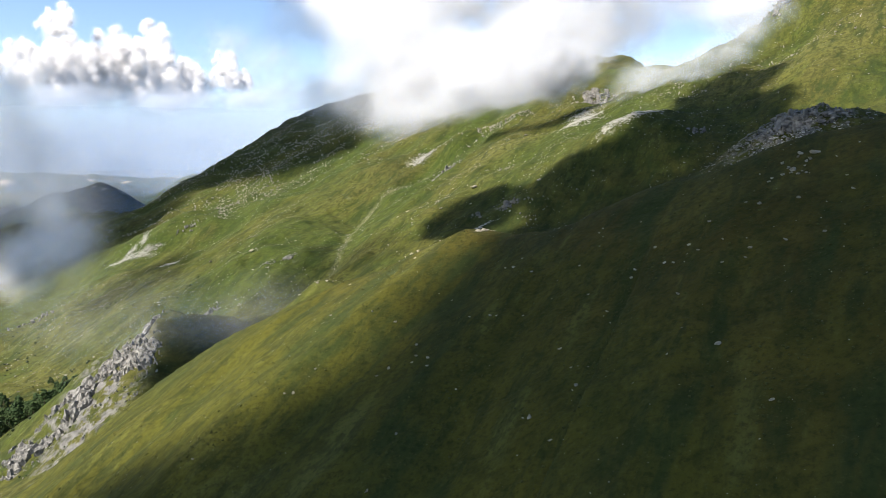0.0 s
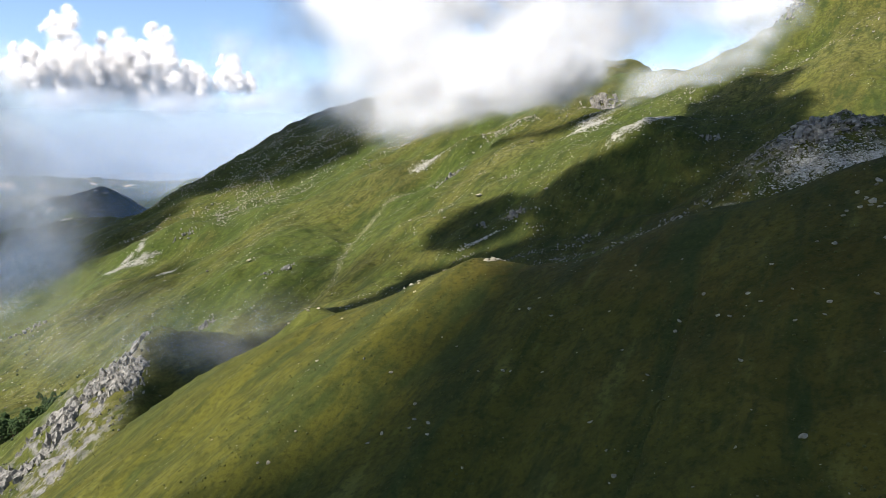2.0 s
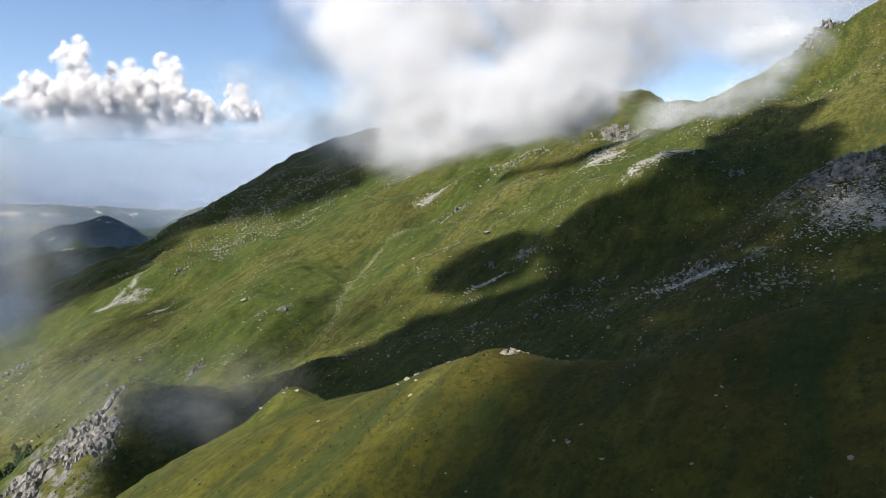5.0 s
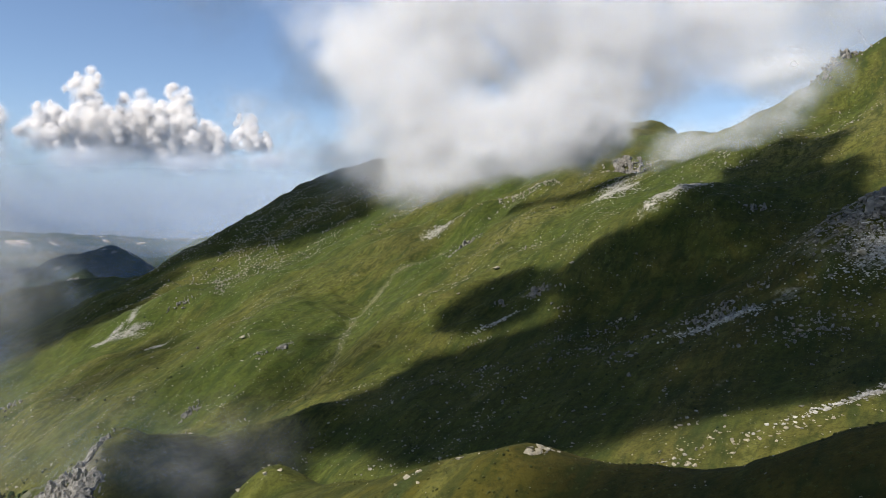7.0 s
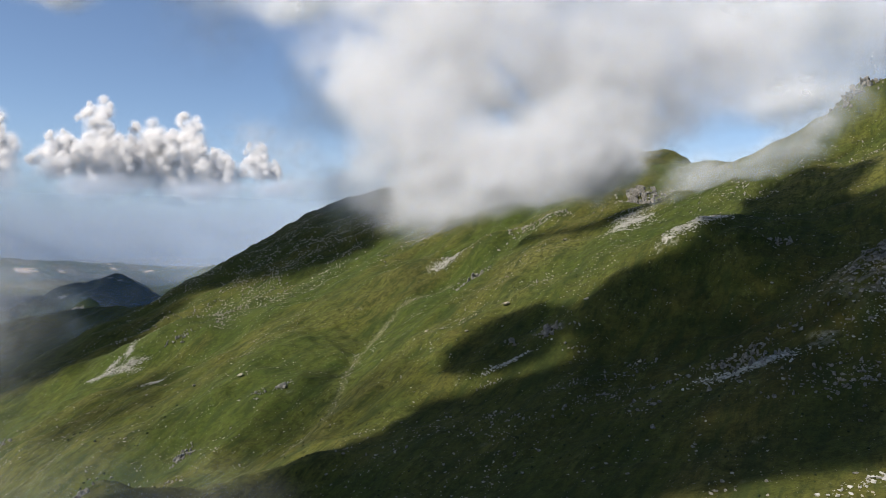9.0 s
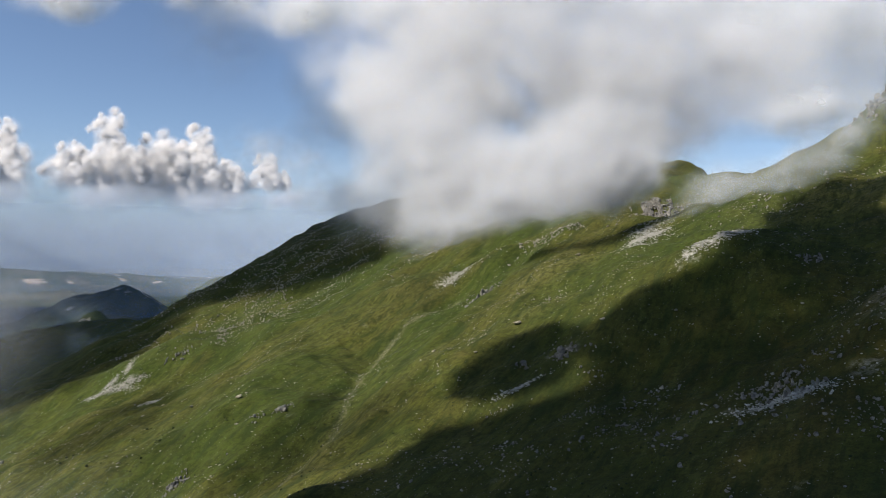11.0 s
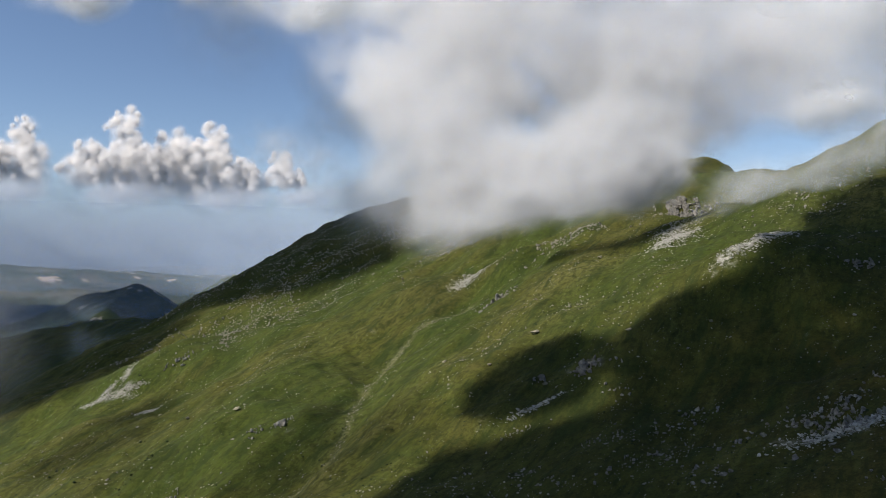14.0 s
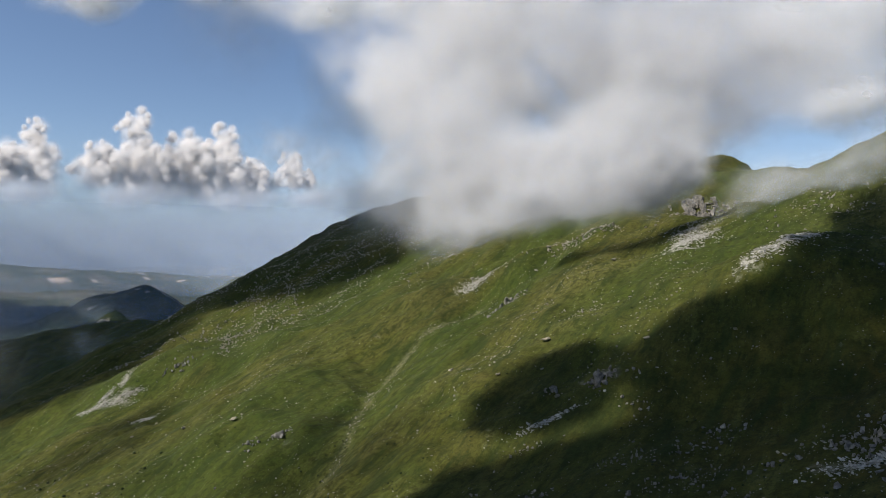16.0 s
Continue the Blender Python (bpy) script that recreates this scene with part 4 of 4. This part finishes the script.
cloud([(-130, 245, -58, 60, 30, 26), (-66, 205, -50, 44, 30, 18)], 20, FAINT, "faint wisp of mist in front of the spur")
cloud([(-110, 720, 48, 80, 40, 40), (0, 600, 34, 110, 30, 26), (80, 600, 52, 80, 30, 30), (-150, 820, 70, 70, 40, 40)], 30, VEIL,
      "ragged mist under the cloud on the ridge")
cloud([(-2050, 3700, 310, 420, 40, 100), (-1560, 3950, 300, 420, 40, 95), (-2550, 3450, 310, 380, 40, 100), (-1150, 4050, 310, 300, 40, 90)], 36, FOOT, "hazy foot of the cumulus clouds")


def cumulus(towers, seed, label):
    """A heaped cloud: bulges on bulges, flat below."""
    rng = random.Random(seed)
    regions = []
    for cx, cy, cz, w, h in towers:
        for k in range(9):
            v = k / 9
            r = w * (0.42 - 0.2 * v) * rng.uniform(0.8, 1.1)
            c = (cx + rng.gauss(0, 0.15) * w * (1.1 - v), cy + rng.gauss(0, 0.1) * w, cz + 0.5 * r + v * (h - 1.2 * r))
            regions.append((*c, r, r * 0.7, r))
            for j in range(7):
                a, size = rng.uniform(-0.6, 3.74), r * rng.uniform(0.22, 0.45)
                regions.append((c[0] + 0.9 * r * math.cos(a), c[1] - 0.5 * r, max(cz + size * 0.5, c[2] + 0.85 * r * math.sin(a)), size, size * 0.7, size))
    return cloud(regions, 7, CUMULUS, label, 0.55, 0.8, 1.35, shapes=SMALL_PUFFS)


cumulus([(-2190, 4040, 350, 330, 520), (-2080, 4100, 340, 340, 290), (-2380, 3960, 350, 300, 300)], 3, "tall white cumulus with bulging towers over the plain")
cumulus([(-1930, 4170, 330, 380, 390), (-1760, 4230, 330, 300, 470), (-1600, 4290, 330, 260, 250)], 4, "white cumulus with a pointed tower over the plain")
cumulus([(-1390, 4390, 400, 200, 240), (-1290, 4400, 390, 120, 130)], 5, "small white cumulus puff over the plain")
cumulus([(-2660, 3760, 360, 300, 400), (-2800, 3680, 350, 300, 280)], 6, "white cumulus at the edge of the plain")


def haze(radius, top, amount):
    """A thin curved veil of haze that leans back over the lowland."""
    az, v = np.radians(np.linspace(-75, 40, 60)), np.linspace(0, 1, 14)
    a, h = np.meshgrid(az, v)
    low = -340.0
    z = low + (top - low) * h
    out = radius + 0.7 * (z - low)
    co = np.stack([out * np.sin(a), out * np.cos(a), z], -1).reshape(-1, 3)
    i = np.arange(13 * 60).reshape(13, 60)[:, :-1]
    faces = np.stack([i, i + 1, i + 61, i + 60], -1).reshape(-1, 4)
    mesh = mesh_from("haze", co, faces, HAZE, True)
    core = amount * np.clip((1 - h) / 0.55, 0, 1) ** 1.5
    mesh.attributes.new("core", "FLOAT", "POINT").data.foreach_set("value", core.ravel().astype(np.float32))
    return tagged(new("haze", mesh), "thin blue-grey haze over the lowland", "haze", kind="stuff")


for radius, top, amount in ((930, 160, 0.06), (1330, 130, 0.3), (1600, 170, 0.3), (2050, 230, 0.3), (2800, 340, 0.25), (3600, 460, 0.4), (3660, 800, 0.42), (4080, 600, 0.85)):
    haze(radius, top, amount)

shade_cloud([(10, 104), (1, 101.5), (-4, 98.5), (-8.5, 92.5), (-11.5, 88), (-15.5, 82.5), (-22, 79), (-31, 78.5), (-46, 85), (-60, 88), (-64, -60), (200, -60), (200, 82), (64, 88), (40, 97), (24, 103)],
            850, 4.5, 5.0, "dense cloud overhead that shades the near slope", ragged=0.1)
shade_cloud([(-80, 272), (-74, 281), (-64, 296), (-52, 297), (-38, 304), (-30, 316), (-22, 328), (-9, 329), (4, 326), (21, 325), (34, 333), (36, 351), (44, 364), (56, 366),
             (74, 367), (92, 371), (111, 396), (138, 440), (155, 455), (164, 462), (185, 468), (208, 447), (192, 415), (174, 402), (188, 402), (182, 380), (172, 358), (168, 338),
             (172, 318), (178, 290), (205, 225), (150, 205), (120, 203), (81, 196), (66, 202), (45, 209), (33, 215), (19, 212), (-20, 240), (-43, 262), (-66, 268)],
            480, 3.6, 4.5, "dense cloud overhead that shades the valley", [(98, 243, 26, 16, 0, 0.35), (12, 308, 16, 9, 0, 0.3), (190, 455, 34, 30, 0, 0.5)], 0.25)
shade_cloud([(-20, 357), (-10, 367), (1, 378), (11, 385), (29, 378), (37, 367), (37, 349), (29, 338), (19, 334), (5, 335), (-10, 338), (-18, 348)],
            480, 3.2, 4.5, "small dense cloud overhead that shades the dark outcrop", [(30, 350, 9, 14, 0, 0.5)], 0.4)
shade_cloud([(-248, 430), (-233, 450), (-216, 472), (-197, 484), (-179, 463), (-174, 421), (-190, 399), (-211, 404)],
            520, 7.0, 12.0, "thin cloud overhead that dims the lower slope", [(-205, 440, 90, 90, 0, 0.72)])
# thin caster out of view, added to take light off the gully's slope
shade_cloud([(-112, 345), (-84, 402), (-72, 424), (-62, 382), (-32, 382), (-20, 350), (-40, 318), (-78, 318)],
            500, 6.0, 8.0, "thin unseen cloud added overhead to dim the slope by the gully", [(-60, 370, 150, 150, 0, 0.78)])
# unseen cloud, added to darken the spur's right side and the hollow
shade_cloud([(-98, 250), (-90, 262), (-76, 272), (-52, 280), (-46, 240), (-50, 190), (-78, 165), (-92, 195)], 560, 5, 3.5,
            "small unseen cloud added overhead to shade the hollow beside the spur", ragged=0.1)
shade_cloud([(-520, 1330), (-1500, 1330), (-1500, 1640), (-520, 1640)], 1000, 34, 40, "dense cloud overhead that shades the wooded hills")
shade_cloud([(-60, 760), (-85, 690), (-110, 654), (-135, 640), (-160, 627), (-190, 640), (-240, 655), (-246, 590), (-264, 520), (-310, 500), (-480, 560), (-700, 800), (-900, 900),
             (-900, 1300), (-260, 1250), (-120, 1000)], 800, 13, 9.0, "broken cloud overhead that half shades the ridge", [(-150, 720, 60, 60, 0, 0.3), (-225, 610, 70, 70, 0, 0.35)], 0.25)
